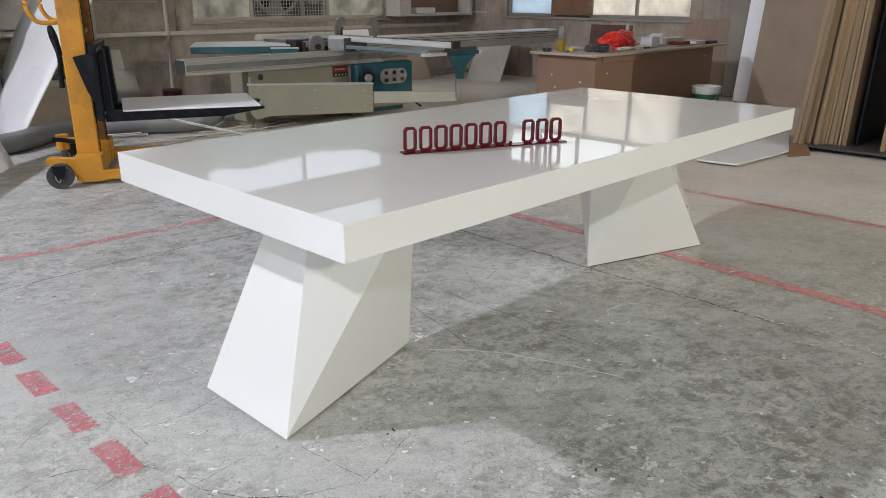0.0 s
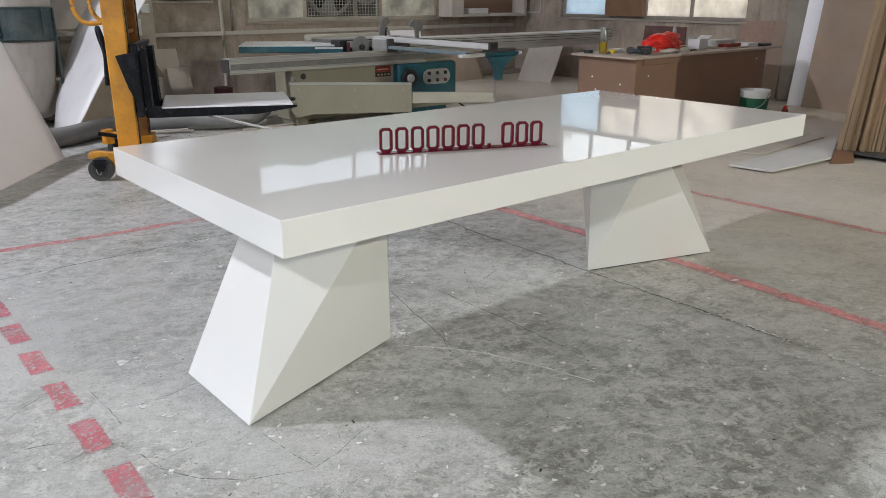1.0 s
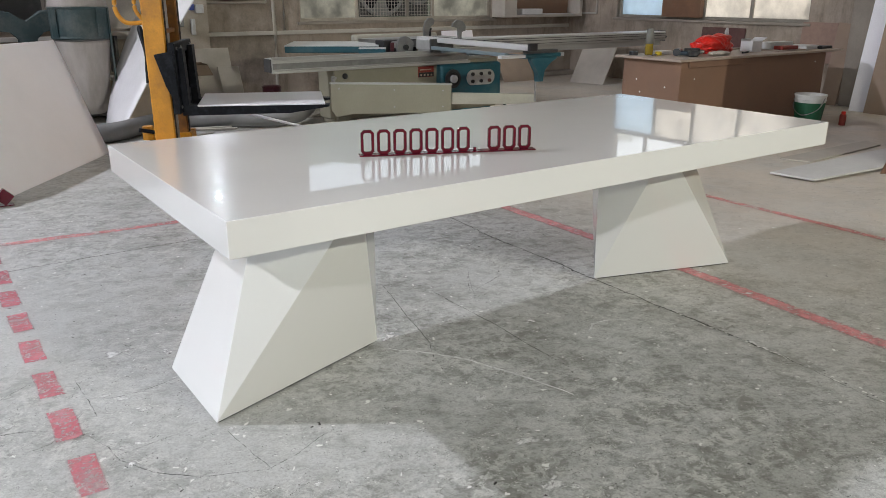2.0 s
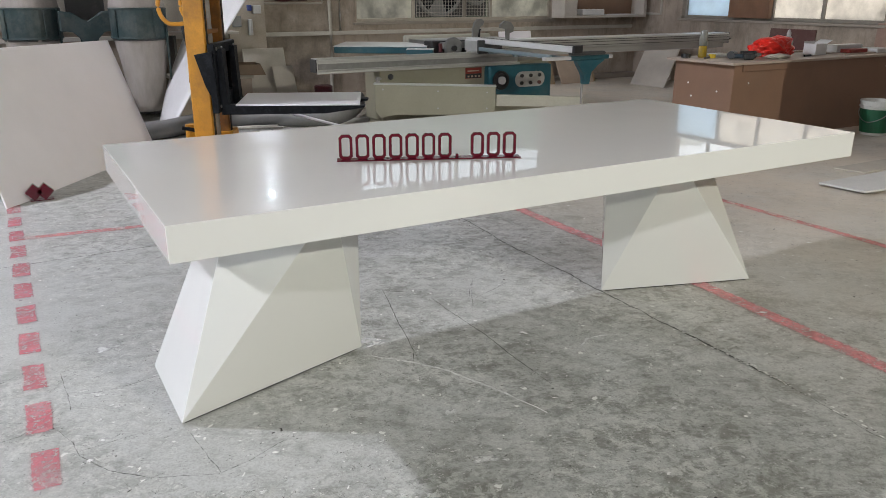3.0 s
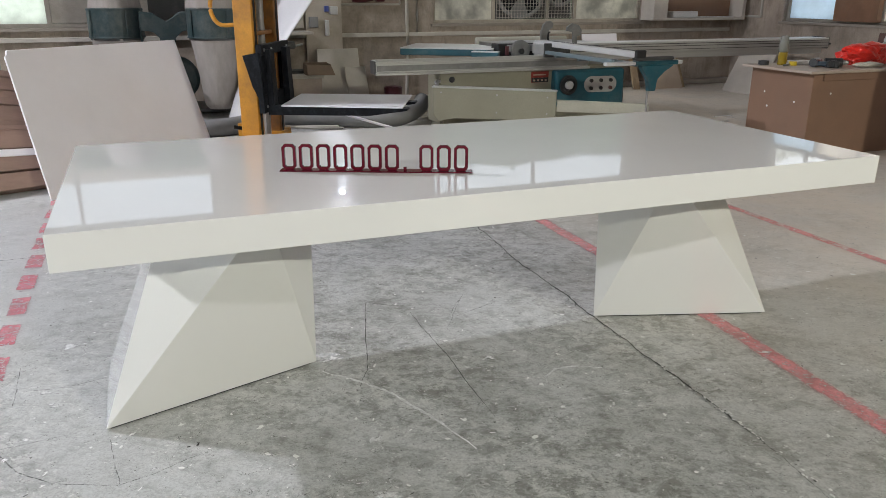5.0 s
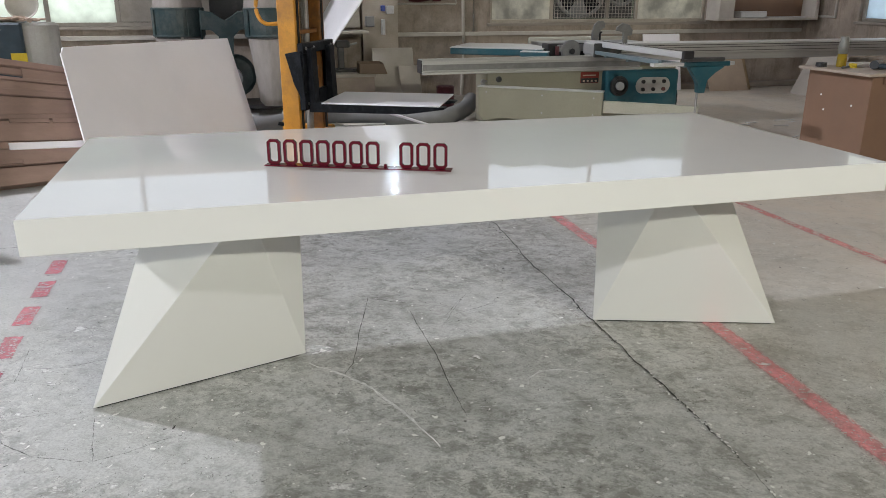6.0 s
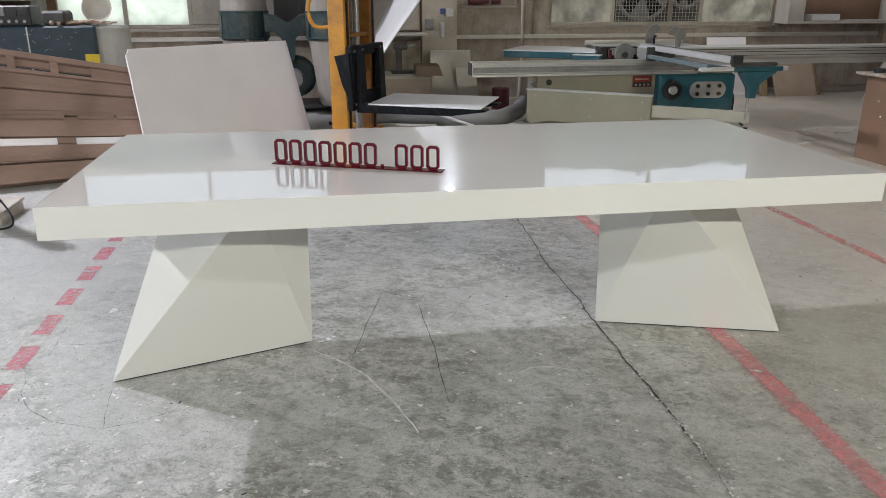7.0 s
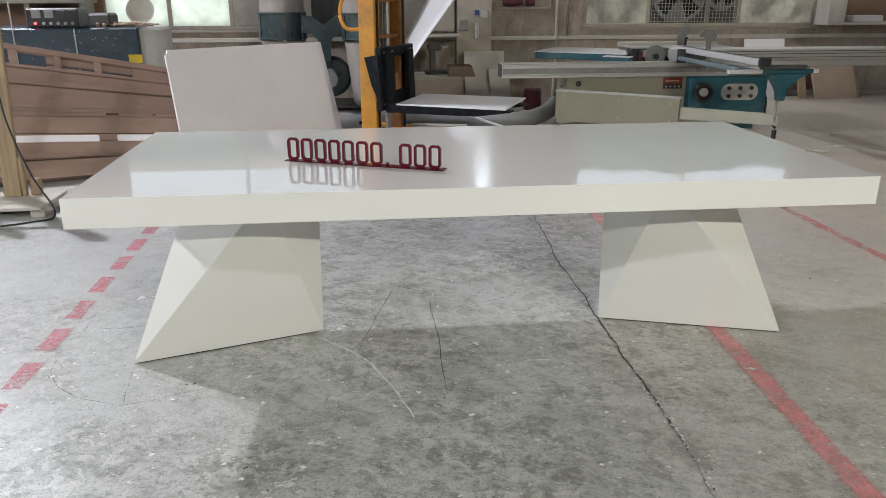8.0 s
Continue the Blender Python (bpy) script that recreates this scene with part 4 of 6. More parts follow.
plate = part("warning_plate", box(4.045, 4.25, 5.252, 5.259, 0.432, 0.545, 0.002), red_sign, saw, "red plate with two rows of unreadable marks")
for k in range(4):
    part("mark", box(4.07 + 0.045 * k, 4.09 + 0.045 * k, 5.246, 5.2495, 0.446, 0.464), board_tan, plate)
part("dark_strip", box(4.05, 4.245, 5.249, 5.2525, 0.436, 0.482), black_plastic, plate)
part("mark", box(4.07, 4.215, 5.249, 5.2525, 0.505, 0.517), board_tan, plate)
panel = part("control_box", box(4.29, 5.14, 5.17, 5.6, 0.17, 0.56, 0.03, segments=2), saw_teal, saw)
part("handwheel", lathe([(0.085, 0), (0.102, 0.01), (0.102, 0.03), (0.075, 0.035), (0.068, 0.02), (0.02, 0.02), (0.018, 0.05)], (0, 0, 0), 28, Matrix.Translation((4.435, 5.17, 0.405)) @ Matrix.Rotation(math.pi / 2, 4, "X")), black_plastic, panel, smooth=False)
part("wheel_cap", rod((4.435, 5.15, 0.405), (4.435, 5.115, 0.405), 0.042, 18), socket_white, panel)
oval = [(0.115 * (1 if c > 0 else -1) + 0.085 * math.cos(t), 0.085 * math.sin(t)) for t, c in ((k * math.pi / 10, math.cos(k * math.pi / 10 + 1e-3)) for k in range(20))]
face = part("switch_plate", prism(oval, Matrix.Translation((4.835, 5.172, 0.40)) @ Matrix.Rotation(math.pi / 2, 4, "X"), 0.008), alu, panel)
for i, x in enumerate((-0.12, 0.0, 0.12)):
    for j, z in enumerate((-0.04, 0.04)):
        part("button", rod((4.835 + x, 5.165, 0.40 + z), (4.835 + x, 5.145, 0.40 + z), 0.02, 12), (maroon if i == 2 and j == 0 else black_plastic), face)
rail = part("sliding_rail", box(2.36, 4.7, 5.22, 5.40, 0.585, 0.70, 0.006), alu, saw)
for z0, z1, dy in ((0.56, 0.585, 0.012), (0.67, 0.685, 0.01), (0.70, 0.712, 0.008)):
    part("rail_lip", box(2.355, 4.72, 5.22 - dy, 5.23, z0, z1, 0.003), alu, rail)
part("rail_face", box(2.365, 4.70, 5.2165, 5.2205, 0.60, 0.655), stop_grey, rail)
part("end_cap", box(2.348, 2.36, 5.23, 5.39, 0.57, 0.695, 0.003), fan_dark, rail)
beam = part("carriage_beam", box(4.15, 7.98, 5.16, 5.46, 0.715, 0.82, 0.01), alu, saw)
for z in (0.74, 0.775, 0.80):
    part("beam_groove", box(4.15, 7.97, 5.154, 5.162, z, z + 0.006), fan_dark, beam)
part("beam_lid", box(4.15, 7.975, 5.17, 5.45, 0.82, 0.827, 0.002), fence_alu, beam)
part("beam_foot", box(4.15, 7.94, 5.22, 5.42, 0.645, 0.715, 0.006), alu, beam)
part("beam_cap", box(7.98, 8.0, 5.18, 5.44, 0.70, 0.835, 0.006), fan_dark, beam)
part("beam_latch", box(8.0, 8.1, 5.24, 5.27, 0.74, 0.76, 0.004), black_plastic, beam)
WT = Matrix.Translation((2.88, 6.08, 0)) @ Matrix.Rotation(math.atan2(-0.50, 0.80), 4, "Z")
wing = part("side_table", box(0, 1.0, 0, 0.80, 0.685, 0.752, 0.008, m=WT), saw_teal, saw)
part("table_top", box(-0.004, 1.004, -0.004, 0.804, 0.752, 0.762, 0.002, m=WT), fence_alu, wing)
brk = part("bracket", box(0.80, 1.08, -0.14, -0.006, 0.67, 0.735, 0.006, m=WT), saw_teal, saw)
part("bracket_top", box(0.795, 1.085, -0.145, -0.006, 0.735, 0.743, 0.002, m=WT), fence_alu, brk)
part("main_table", box(3.9, 5.1, 5.5, 6.3, 0.735, 0.80, 0.006), steel, saw)
part("arbor_box", box(3.80, 4.24, 5.56, 5.74, 0.68, 0.812, 0.01), black_plastic, saw)
part("riving_knife", box(3.86, 3.90, 5.50, 5.52, 0.70, 0.79, 0.004), drum_red, saw)
guard = [(0.108 * math.cos(k * math.pi / 14), 0.108 * math.sin(k * math.pi / 14)) for k in range(28)]
part("blade_guard", prism(guard, Matrix.Translation((4.03, 5.52, 0.745)) @ Matrix.Rotation(math.pi / 2, 4, "X"), 0.04, 0.006), stop_grey, saw)
part("guard_hub", rod((4.03, 5.48, 0.738), (4.03, 5.455, 0.738), 0.03, 14), black_plastic, saw)
part("motor_cover", tube([(4.0, 6.6, 0.775), (4.4, 6.6, 0.775), (5.2, 6.6, 0.775)], 0.05, 14, 3), pale_cream, saw, smooth=True)
arm = part("crosscut_fence", box(-0.042, 0.042, 0.0, 1.85, 0.012, 0.062, 0.006, m=Matrix.Translation((4.24, 3.66, 0.785)) @ Matrix.Rotation(0.0, 4, "Z")), fence_alu, saw)
part("fence_end", box(4.19, 4.295, 3.63, 3.665, 0.79, 0.862, 0.008), black_plastic, arm)
for fx in (4.215, 4.255):
    part("fence_groove", box(fx, fx + 0.012, 3.67, 5.24, 0.8535, 0.8555), fan_dark, arm)
part("outrigger_frame", box(4.12, 4.16, 3.9, 5.12, 0.73, 0.765, 0.005), pale_blue, saw)
part("outrigger_tube", box(4.38, 4.42, 3.9, 5.12, 0.70, 0.735, 0.005), pale_blue, saw)
part("end_bracket", box(4.12, 4.42, 5.12, 5.15, 0.70, 0.835, 0.005), rubber, saw)
for y in (4.0, 4.5, 4.95):
    part("cross_tube", box(4.16, 4.38, y, y + 0.05, 0.705, 0.735, 0.004), pale_blue, saw)
part("front_roller", box(4.31, 4.72, 3.80, 3.87, 0.757, 0.79, 0.012), fan_dark, saw)
part("front_tube", box(4.36, 4.81, 3.86, 3.94, 0.712, 0.75, 0.005), saw_teal, saw)
part("tube_tip", box(4.81, 4.86, 3.865, 3.935, 0.715, 0.747, 0.004), fence_alu, saw)
part("front_rail", box(4.06, 4.36, 3.87, 3.93, 0.715, 0.745, 0.004), fence_alu, saw)
m_tri = Matrix.Translation((4.535, 3.90, 0)) @ Matrix.Rotation(math.pi / 2, 4, "X")
part("bracket_plate", prism([(-0.13, 0.714), (0.21, 0.714), (0.20, 0.698), (0.12, 0.665), (0.045, 0.60), (0.04, 0.56), (0.036, 0.485), (-0.034, 0.485), (-0.036, 0.57), (-0.06, 0.61), (-0.13, 0.69)], m_tri, 0.06, 0.006), saw_teal, saw)
part("post", rod((4.55, 3.93, 0.29), (4.55, 3.93, 0.5), 0.011), steel, saw)
part("arm_foot", rod((4.58, 3.96, 0.0), (4.58, 3.96, 0.215), 0.02), black_plastic, saw)
part("base_left", box(3.06, 3.3, 5.3, 5.6, 0.0, 0.06), saw_cream, saw)
part("base_right", box(4.5, 5.1, 5.3, 5.9, 0.0, 0.18, 0.01), saw_teal, saw)
part("cable", tube([(5.17, 5.4, 0.45), (5.24, 5.36, 0.3), (5.22, 5.3, 0.12), (5.30, 5.2, 0.01)], 0.012, 8), black_plastic, saw, smooth=True)


def flip_stop(x, y, blade):
    """A swinging stop: a bent grey blade with a dark clamping knob beside it."""
    m = Matrix.Translation((x, y, 0.855)) @ Matrix.Rotation(math.pi / 2, 4, "X")
    stop = part("flip_stop", prism([(u * 1.25, v * 1.2) for u, v in blade], m, 0.024, 0.003), stop_grey, saw)
    part("stop_knob", rod((x + 0.06, y, 0.85), (x + 0.06, y, 0.925), 0.012, 10), black_plastic, stop)
    part("knob_head", rod((x + 0.06, y, 0.92), (x + 0.06, y, 0.938), 0.024, 10), black_plastic, stop)


flip_stop(4.255, 5.42, [(-0.03, 0.0), (0.025, 0.0), (0.03, 0.06), (0.045, 0.085), (0.078, 0.10), (0.085, 0.135), (0.06, 0.158), (0.02, 0.155), (-0.015, 0.125), (-0.032, 0.06)])
flip_stop(4.265, 4.87, [(0.015, 0.0), (0.045, 0.0), (0.045, 0.055), (0.085, 0.06), (0.09, 0.10), (0.06, 0.14), (0.0, 0.155), (-0.045, 0.125), (-0.05, 0.095), (0.012, 0.085)])

# ---- manual stacker with a white sheet on its forks ----
T = Matrix.Translation((1.16, 4.45, 0)) @ Matrix.Rotation(radians(-28), 4, "Z")
lift = thing("pallet_stacker", (1.16, 4.45, 0), "yellow hand pallet stacker with black carriage and worn paint", "pallet stacker")
for y in (-0.255, 0.255):
    col = part("mast_column", box(-0.075, 0.075, y - 0.05, y + 0.05, 0.06, 1.95, 0.008, m=T), yellow if y < 0 else shaded_yellow, lift)
    part("mast_groove", box(0.0752, 0.079, y - 0.02, y + 0.02, 0.1, 1.9, m=T), black_steel, col)
part("mast_head", box(-0.07, 0.07, -0.205, 0.205, 1.86, 1.95, 0.008, m=T), yellow, lift)
part("mast_foot", box(-0.09, 0.09, -0.31, 0.31, 0.03, 0.14, 0.008, m=T), yellow, lift)
part("cylinder", rod(T @ Vector((0.0, 0.08, 0.1)), T @ Vector((0.0, 0.08, 1.5)), 0.03, 16), steel, lift, smooth=False)
ch = bmesh.new()
for k in range(62):
    box(-0.012, 0.012, -0.028 + 0.006 * (k % 2), -0.01 + 0.006 * (k % 2), 0.6 + 0.02 * k, 0.617 + 0.02 * k, 0, ch, T)
part("chain", ch, steel, lift)
part("mesh_guard", box(-0.06, -0.055, -0.20, 0.20, 0.7, 1.85, m=T), clear_grey, lift)
ax = (T.to_3x3() @ Vector((0, 1, 0))).normalized()
for y, w0, w1 in ((-0.44, -0.165, -0.52), (0.36, -0.19, 0.34)):
    base = part("base_bracket", prism([(-0.255, 0.15), (-0.255, 0.19), (-0.23, 0.205), (-0.10, 0.19), (0.10, 0.20), (0.11, 0.02), (-0.05, 0.02), (-0.09, 0.10), (-0.17, 0.145)], T @ Matrix.Translation((0, y + 0.035, 0)) @ Matrix.Rotation(math.pi / 2, 4, "X"), 0.07, 0.006), yellow, lift)
    s_ = 1 if y > 0 else -1
    part("base_gusset", box(-0.08, 0.10, min(s_ * 0.2, y), max(s_ * 0.2, y), 0.025, 0.195, 0.006, m=T), yellow, base)
    c = T @ Vector((w0, w1, 0.085))
    part("fork_yoke", prism([(-0.05, 0.14), (0.05, 0.14), (0.03, 0.085), (-0.02, 0.075)], T @ Matrix.Translation((w0, w1 + 0.045, 0)) @ Matrix.Rotation(math.pi / 2, 4, "X"), 0.09), black_steel, base)
    wheel = part("caster_wheel", rod(c - ax * 0.028, c + ax * 0.028, 0.085, 26), rubber, lift)
    part("wheel_hub", rod(c - ax * 0.034, c + ax * 0.034, 0.052, 18), black_plastic, wheel)
    part("hub_clip", tube([c - ax * 0.037 + Vector(v) for v in ((-0.03, 0, 0.01), (-0.02, 0, -0.025), (0.0, 0, -0.03), (0.005, 0, 0.02), (0.02, 0, -0.02))], 0.004, 6), steel, wheel)
    for s2 in (-1, 1):
        part("yoke_cheek", prism([(-0.045, 0.16), (0.045, 0.16), (0.028, 0.075), (-0.012, 0.07)], T @ Matrix.Translation((w0, w1 + 0.038 * s2 + 0.004, 0)) @ Matrix.Rotation(math.pi / 2, 4, "X"), 0.008), black_steel, base)
    leg = part("outrigger_leg", box(0.08, 1.05, y - 0.04, y + 0.04, 0.03, 0.10, 0.008, m=T), yellow, lift)
    c = T @ Vector((0.95, y, 0.035))
    part("load_roller", rod(c - ax * 0.06, c + ax * 0.06, 0.035, 16), rubber, leg)
carr = part("carriage", box(0.09, 0.14, -0.33, 0.33, 0.42, 0.56, 0.006, m=T), black_steel, lift)
part("carriage_top", box(0.09, 0.14, -0.33, 0.33, 0.86, 0.94, 0.006, m=T), black_steel, carr)
for y0, y1 in ((-0.33, -0.20), (0.22, 0.33)):
    part("carriage_bar", box(0.092, 0.138, y0, y1, 0.56, 0.86, 0.005, m=T), black_steel, carr)
for y in (-0.345, 0.33):
    part("side_plate", prism([(-0.01, 0.86), (0.12, 0.885), (0.145, 0.50), (0.115, 0.50), (0.055, 0.63)], T @ Matrix.Translation((0, y + 0.012, 0)) @ Matrix.Rotation(math.pi / 2, 4, "X"), 0.014, 0.003), black_steel, carr)
for y in (-0.21, 0.19):
    fork = part("fork", prism([(0.14, 0.40), (0.14, 0.90), (0.18, 0.90), (0.19, 0.475), (1.25, 0.47), (1.25, 0.455), (0.95, 0.41)], T @ Matrix.Translation((0, y + 0.055, 0)) @ Matrix.Rotation(math.pi / 2, 4, "X"), 0.11, 0.004), black_steel, lift)
part("push_handle", tube([T @ Vector(p) for p in ((-0.07, -0.26, 1.32), (-0.20, -0.28, 1.34), (-0.25, -0.28, 1.26), (-0.25, -0.28, 1.16), (-0.19, -0.28, 1.085), (-0.07, -0.26, 1.085))], 0.016, 10), yellow, lift, smooth=True)
part("push_handle", tube([T @ Vector(p) for p in ((-0.07, 0.26, 1.32), (-0.20, 0.28, 1.34), (-0.25, 0.28, 1.26), (-0.25, 0.28, 1.16), (-0.19, 0.28, 1.085), (-0.07, 0.26, 1.085))], 0.016, 10), yellow, lift, smooth=True)
part("tiller", tube([T @ Vector(p) for p in ((-0.15, 0, 0.62), (-0.145, 0, 0.72), (-0.14, 0, 0.85), (-0.18, 0.06, 0.98), (-0.17, 0, 1.04), (-0.14, -0.06, 0.98), (-0.13, 0, 0.85))], 0.018, 8), black_steel, lift, smooth=True)
part("pump_pedal", tube([T @ Vector(p) for p in ((-0.05, 0.05, 0.2), (-0.18, 0.05, 0.23), (-0.27, 0.02, 0.25))], 0.016, 8), black_steel, lift, smooth=True)
part("pump_body", rod(T @ Vector((-0.22, 0.1, 0.16)), T @ Vector((-0.22, 0.1, 0.27)), 0.045, 14), yellow, lift)
for y in (-0.28, -0.12, 0.26):
    for z in (0.47, 0.90):
        c = T @ Vector((0.141, y, z))
        part("bolt", rod(c, c + (T.to_3x3() @ Vector((0.008, 0, 0))), 0.012, 8), steel, carr)
for z in (0.7, 1.0, 1.3, 1.6):
    part("mast_brace", box(-0.05, 0.05, -0.205, 0.205, z, z + 0.03, 0.003, m=T), shaded_yellow, lift)
sheet = tagged(part("acrylic_sheet", slab([(1.245, 4.05, 0.487), (2.10, 3.625, 0.487), (2.415, 4.32, 0.487), (1.53, 4.72, 0.487)], 0.012), sheet_white), "white acrylic sheet lying across the stacker forks", "sheet")

# ---- white boards ----
def notched(thick):
    """The slanting board with a small step cut out of its upper corner."""
    a, b_, c, d = Vector((-0.386, 3.515, 0.002)), Vector((0.79, 5.08, 0.002)), Vector((0.571, 5.59, 0.910)), Vector((-0.603, 4.08, 0.939))
    e, f = (c - d).normalized() * 0.03, (a - d).normalized() * 0.045
    face = [a, b_, c, d + e, d + e * 0.8 + f * 0.8, d + f]
    n_ = (b_ - a).cross(d - a).normalized() * thick
    return bevelled(solid([p - n_ for p in face], face), 0.003)


tagged(part("propped_board", notched(0.014), board_white), "large white solid-surface board propped at a slant", "board")
b = bmesh.new()
rows = []
for i in range(19):
    z = 0.03 + 1.75 * i / 18
    near = Vector((1.043 + 0.619 * z + 0.073 * z * z, 5.775 + 0.048 * z + 0.063 * z * z, z))
    far = Vector((1.056 + 0.535 * z + 0.012 * z * z, 6.387 + 1.35 * z - 0.75 * z * z, z))
    rows.append([b.verts.new(near.lerp(far, k / 6) - Vector((0.012 * math.sin(math.pi * k / 6), 0, 0.02 * (1 - k / 6) if i == 0 else 0))) for k in range(7)])
for u, v in zip(rows, rows[1:]):
    for k in range(6):
        b.faces.new((u[k], u[k + 1], v[k + 1], v[k]))
bmesh.ops.recalc_face_normals(b, faces=b.faces)
bmesh.ops.solidify(b, geom=list(b.faces), thickness=0.012)
tagged(part("curved_panel", b, panel_white, smooth=True), "tall white curved acrylic panel leaning back", "panel")
emb = thing("acrylic_emblem", (-0.18, 3.72, 0), "small dark red acrylic emblem standing on the floor", "emblem")
for x in (-0.222, -0.158):
    mm = Matrix.Translation((x, 3.69, 0.066)) @ Matrix.Rotation(math.pi / 2, 4, "X") @ Matrix.Rotation(math.pi / 4, 4, "Z")
    part("emblem_plate", prism([(-0.042, -0.042), (0.036, -0.042), (0.036, 0.036), (-0.042, 0.036)], mm, 0.05, 0.003), red_acrylic, emb)
part("emblem_base", box(-0.25, -0.11, 3.655, 3.72, 0, 0.006, 0.001), red_acrylic, emb)

# ---- dust collector ----
def wrinkled(bm, mid, amount):
    """Cloth folds: pushes each point in or out along upright, wandering creases."""
    for v in bm.verts:
        d = Vector((v.co.x - mid[0], v.co.y - mid[1], 0))
        if d.length > 1e-4:
            a = math.atan2(d.y, d.x)
            f = noise.noise(Vector((math.cos(a) * 3.2, math.sin(a) * 3.2, v.co.z * 1.3 + mid[0]))) + 0.5 * noise.noise(Vector((math.cos(a) * 8, math.sin(a) * 8, v.co.z * 3.0)))
            v.co += d.normalized() * amount * f
    return bm


def grown(profile, steps):
    """The profile with points put in between."""
    return [(r0 + (r1 - r0) * k / steps, z0 + (z1 - z0) * k / steps) for (r0, z0), (r1, z1) in zip(profile, profile[1:]) for k in range(steps)] + [profile[-1]]


dust = thing("dust_collector", (0.55, 7.25, 0), "twin-bag dust collector with dusty teal drums and grey cloth bags", "dust collector")
for x, y in ((0.06, 7.2), (1.04, 6.88)):
    part("ring", lathe([(0.27, 0.85), (0.285, 0.86), (0.28, 0.88), (0.28, 1.13), (0.285, 1.15), (0.27, 1.16)], (x, y, 0), 28), teal_dark, dust, smooth=False)
    part("lower_bag", wrinkled(lathe(grown([(0.12, 0.10), (0.17, 0.16), (0.19, 0.35), (0.225, 0.6), (0.262, 0.86)], 5), (x, y, 0), 44), (x, y), 0.022), bag_cloth, dust, smooth=True)
    part("upper_bag", wrinkled(lathe(grown([(0.262, 1.15), (0.25, 1.25), (0.27, 1.5), (0.265, 1.85), (0.2, 2.02), (0.05, 2.08)], 4), (x, y, 0), 44), (x, y), 0.025), bag_cloth, dust, smooth=True)
    for a in (0.4, 2.2, 3.9, 5.3):
        part("ring_rib", box(-0.006, 0.006, -0.012, 0.0, 0.87, 1.14, 0.002, m=Matrix.Translation((x, y, 0)) @ Matrix.Rotation(a, 4, "Z") @ Matrix.Translation((0, -0.281, 0))), teal_dark, dust)
    part("strap", lathe([(0.262, 0.835), (0.268, 0.838), (0.268, 0.855), (0.262, 0.858)], (x, y, 0), 24), fan_dark, dust)
    part("strut", rod((x + 0.24, y - 0.16, 0.0), (x + 0.24, y - 0.16, 1.15), 0.012), teal_dark, dust)
part("duct_branch", prism([(0.30, 0.93), (0.42, 0.93), (0.49, 0.86), (0.50, 0.6), (0.62, 0.6), (0.63, 0.86), (0.70, 0.93), (0.80, 0.93), (0.80, 1.13), (0.70, 1.12), (0.56, 1.01), (0.43, 1.11), (0.30, 1.13)], Matrix.Translation((0, 7.06, 0)) @ Matrix.Rotation(math.pi / 2, 4, "X"), 0.16, 0.01), teal_dark, dust)
part("fan_housing", lathe([(0.22, 0), (0.235, 0.02), (0.235, 0.17), (0.2, 0.2)], (0, 0, 0), 28, Matrix.Translation((0.62, 7.2, 0.42)) @ Matrix.Rotation(math.pi / 2, 4, "X")), teal_dark, dust)
part("motor", rod((0.60, 6.99, 0.42), (0.60, 6.70, 0.42), 0.10, 18), duct_grey, dust)
part("base_plate", box(-0.15, 1.3, 6.95, 7.55, 0.05, 0.10, 0.01), fan_dark, dust)
for x in (-0.08, 1.2):
    part("caster", rod((x, 7.0, 0.03), (x + 0.03, 7.0, 0.03), 0.03, 12), rubber, dust)
part("pressure_panel", box(0.40, 0.78, 7.32, 7.34, 1.02, 1.6), fan_dark, dust)
duct = tagged(part("flexible_duct", tube([(0.60, 5.62, 0.085), (0.95, 5.62, 0.085), (1.5, 5.95, 0.09), (2.1, 5.75, 0.09), (2.6, 5.5, 0.10), (2.95, 5.75, 0.14), (3.1, 6.0, 0.2)], 0.085, 14, 14, ring=0.03), duct_grey, smooth=True), "grey flexible extraction duct lying on the floor", "duct")

# ---- stack of shipping-crate panels, sagging towards one end ----
CA, CB = Vector((-2.39, 3.14, 0)), Vector((-0.60, 3.75, 0))
cdir = (CB - CA).normalized()
cin = Vector((-cdir.y, cdir.x, 0))
stack = thing("crate_stack", (-1.4, 3.6, 0), "leaning pile of pinkish plywood crate panels with battens", "crate stack")
LEAN = 0.5
CLEN = (CB - CA).length
cout = (Vector((0, 0, LEAN)) - cin).normalized()


def crate_board(low, high, u0=0.1, u1=1.14, out=0.0, deep=0.03, name="plank", mat=crate_wood):
    """A board on the pile's leaning face from u0 to u1 along it; low, high: its two edges, as (height at u = 0, rise along u)."""
    rows_ = []
    for back in (0.0, deep):
        ring = []
        for u, (h, k) in ((u0, low), (u1, low), (u1, high), (u0, high)):
            z = h + k * u
            ring.append(CA + cdir * CLEN * u + cin * LEAN * z + Vector((0, 0, z)) + cout * (out - back))
        rows_.append(ring)
    return part(name, bevelled(solid(rows_[0], rows_[1]), 0.003), mat, stack)


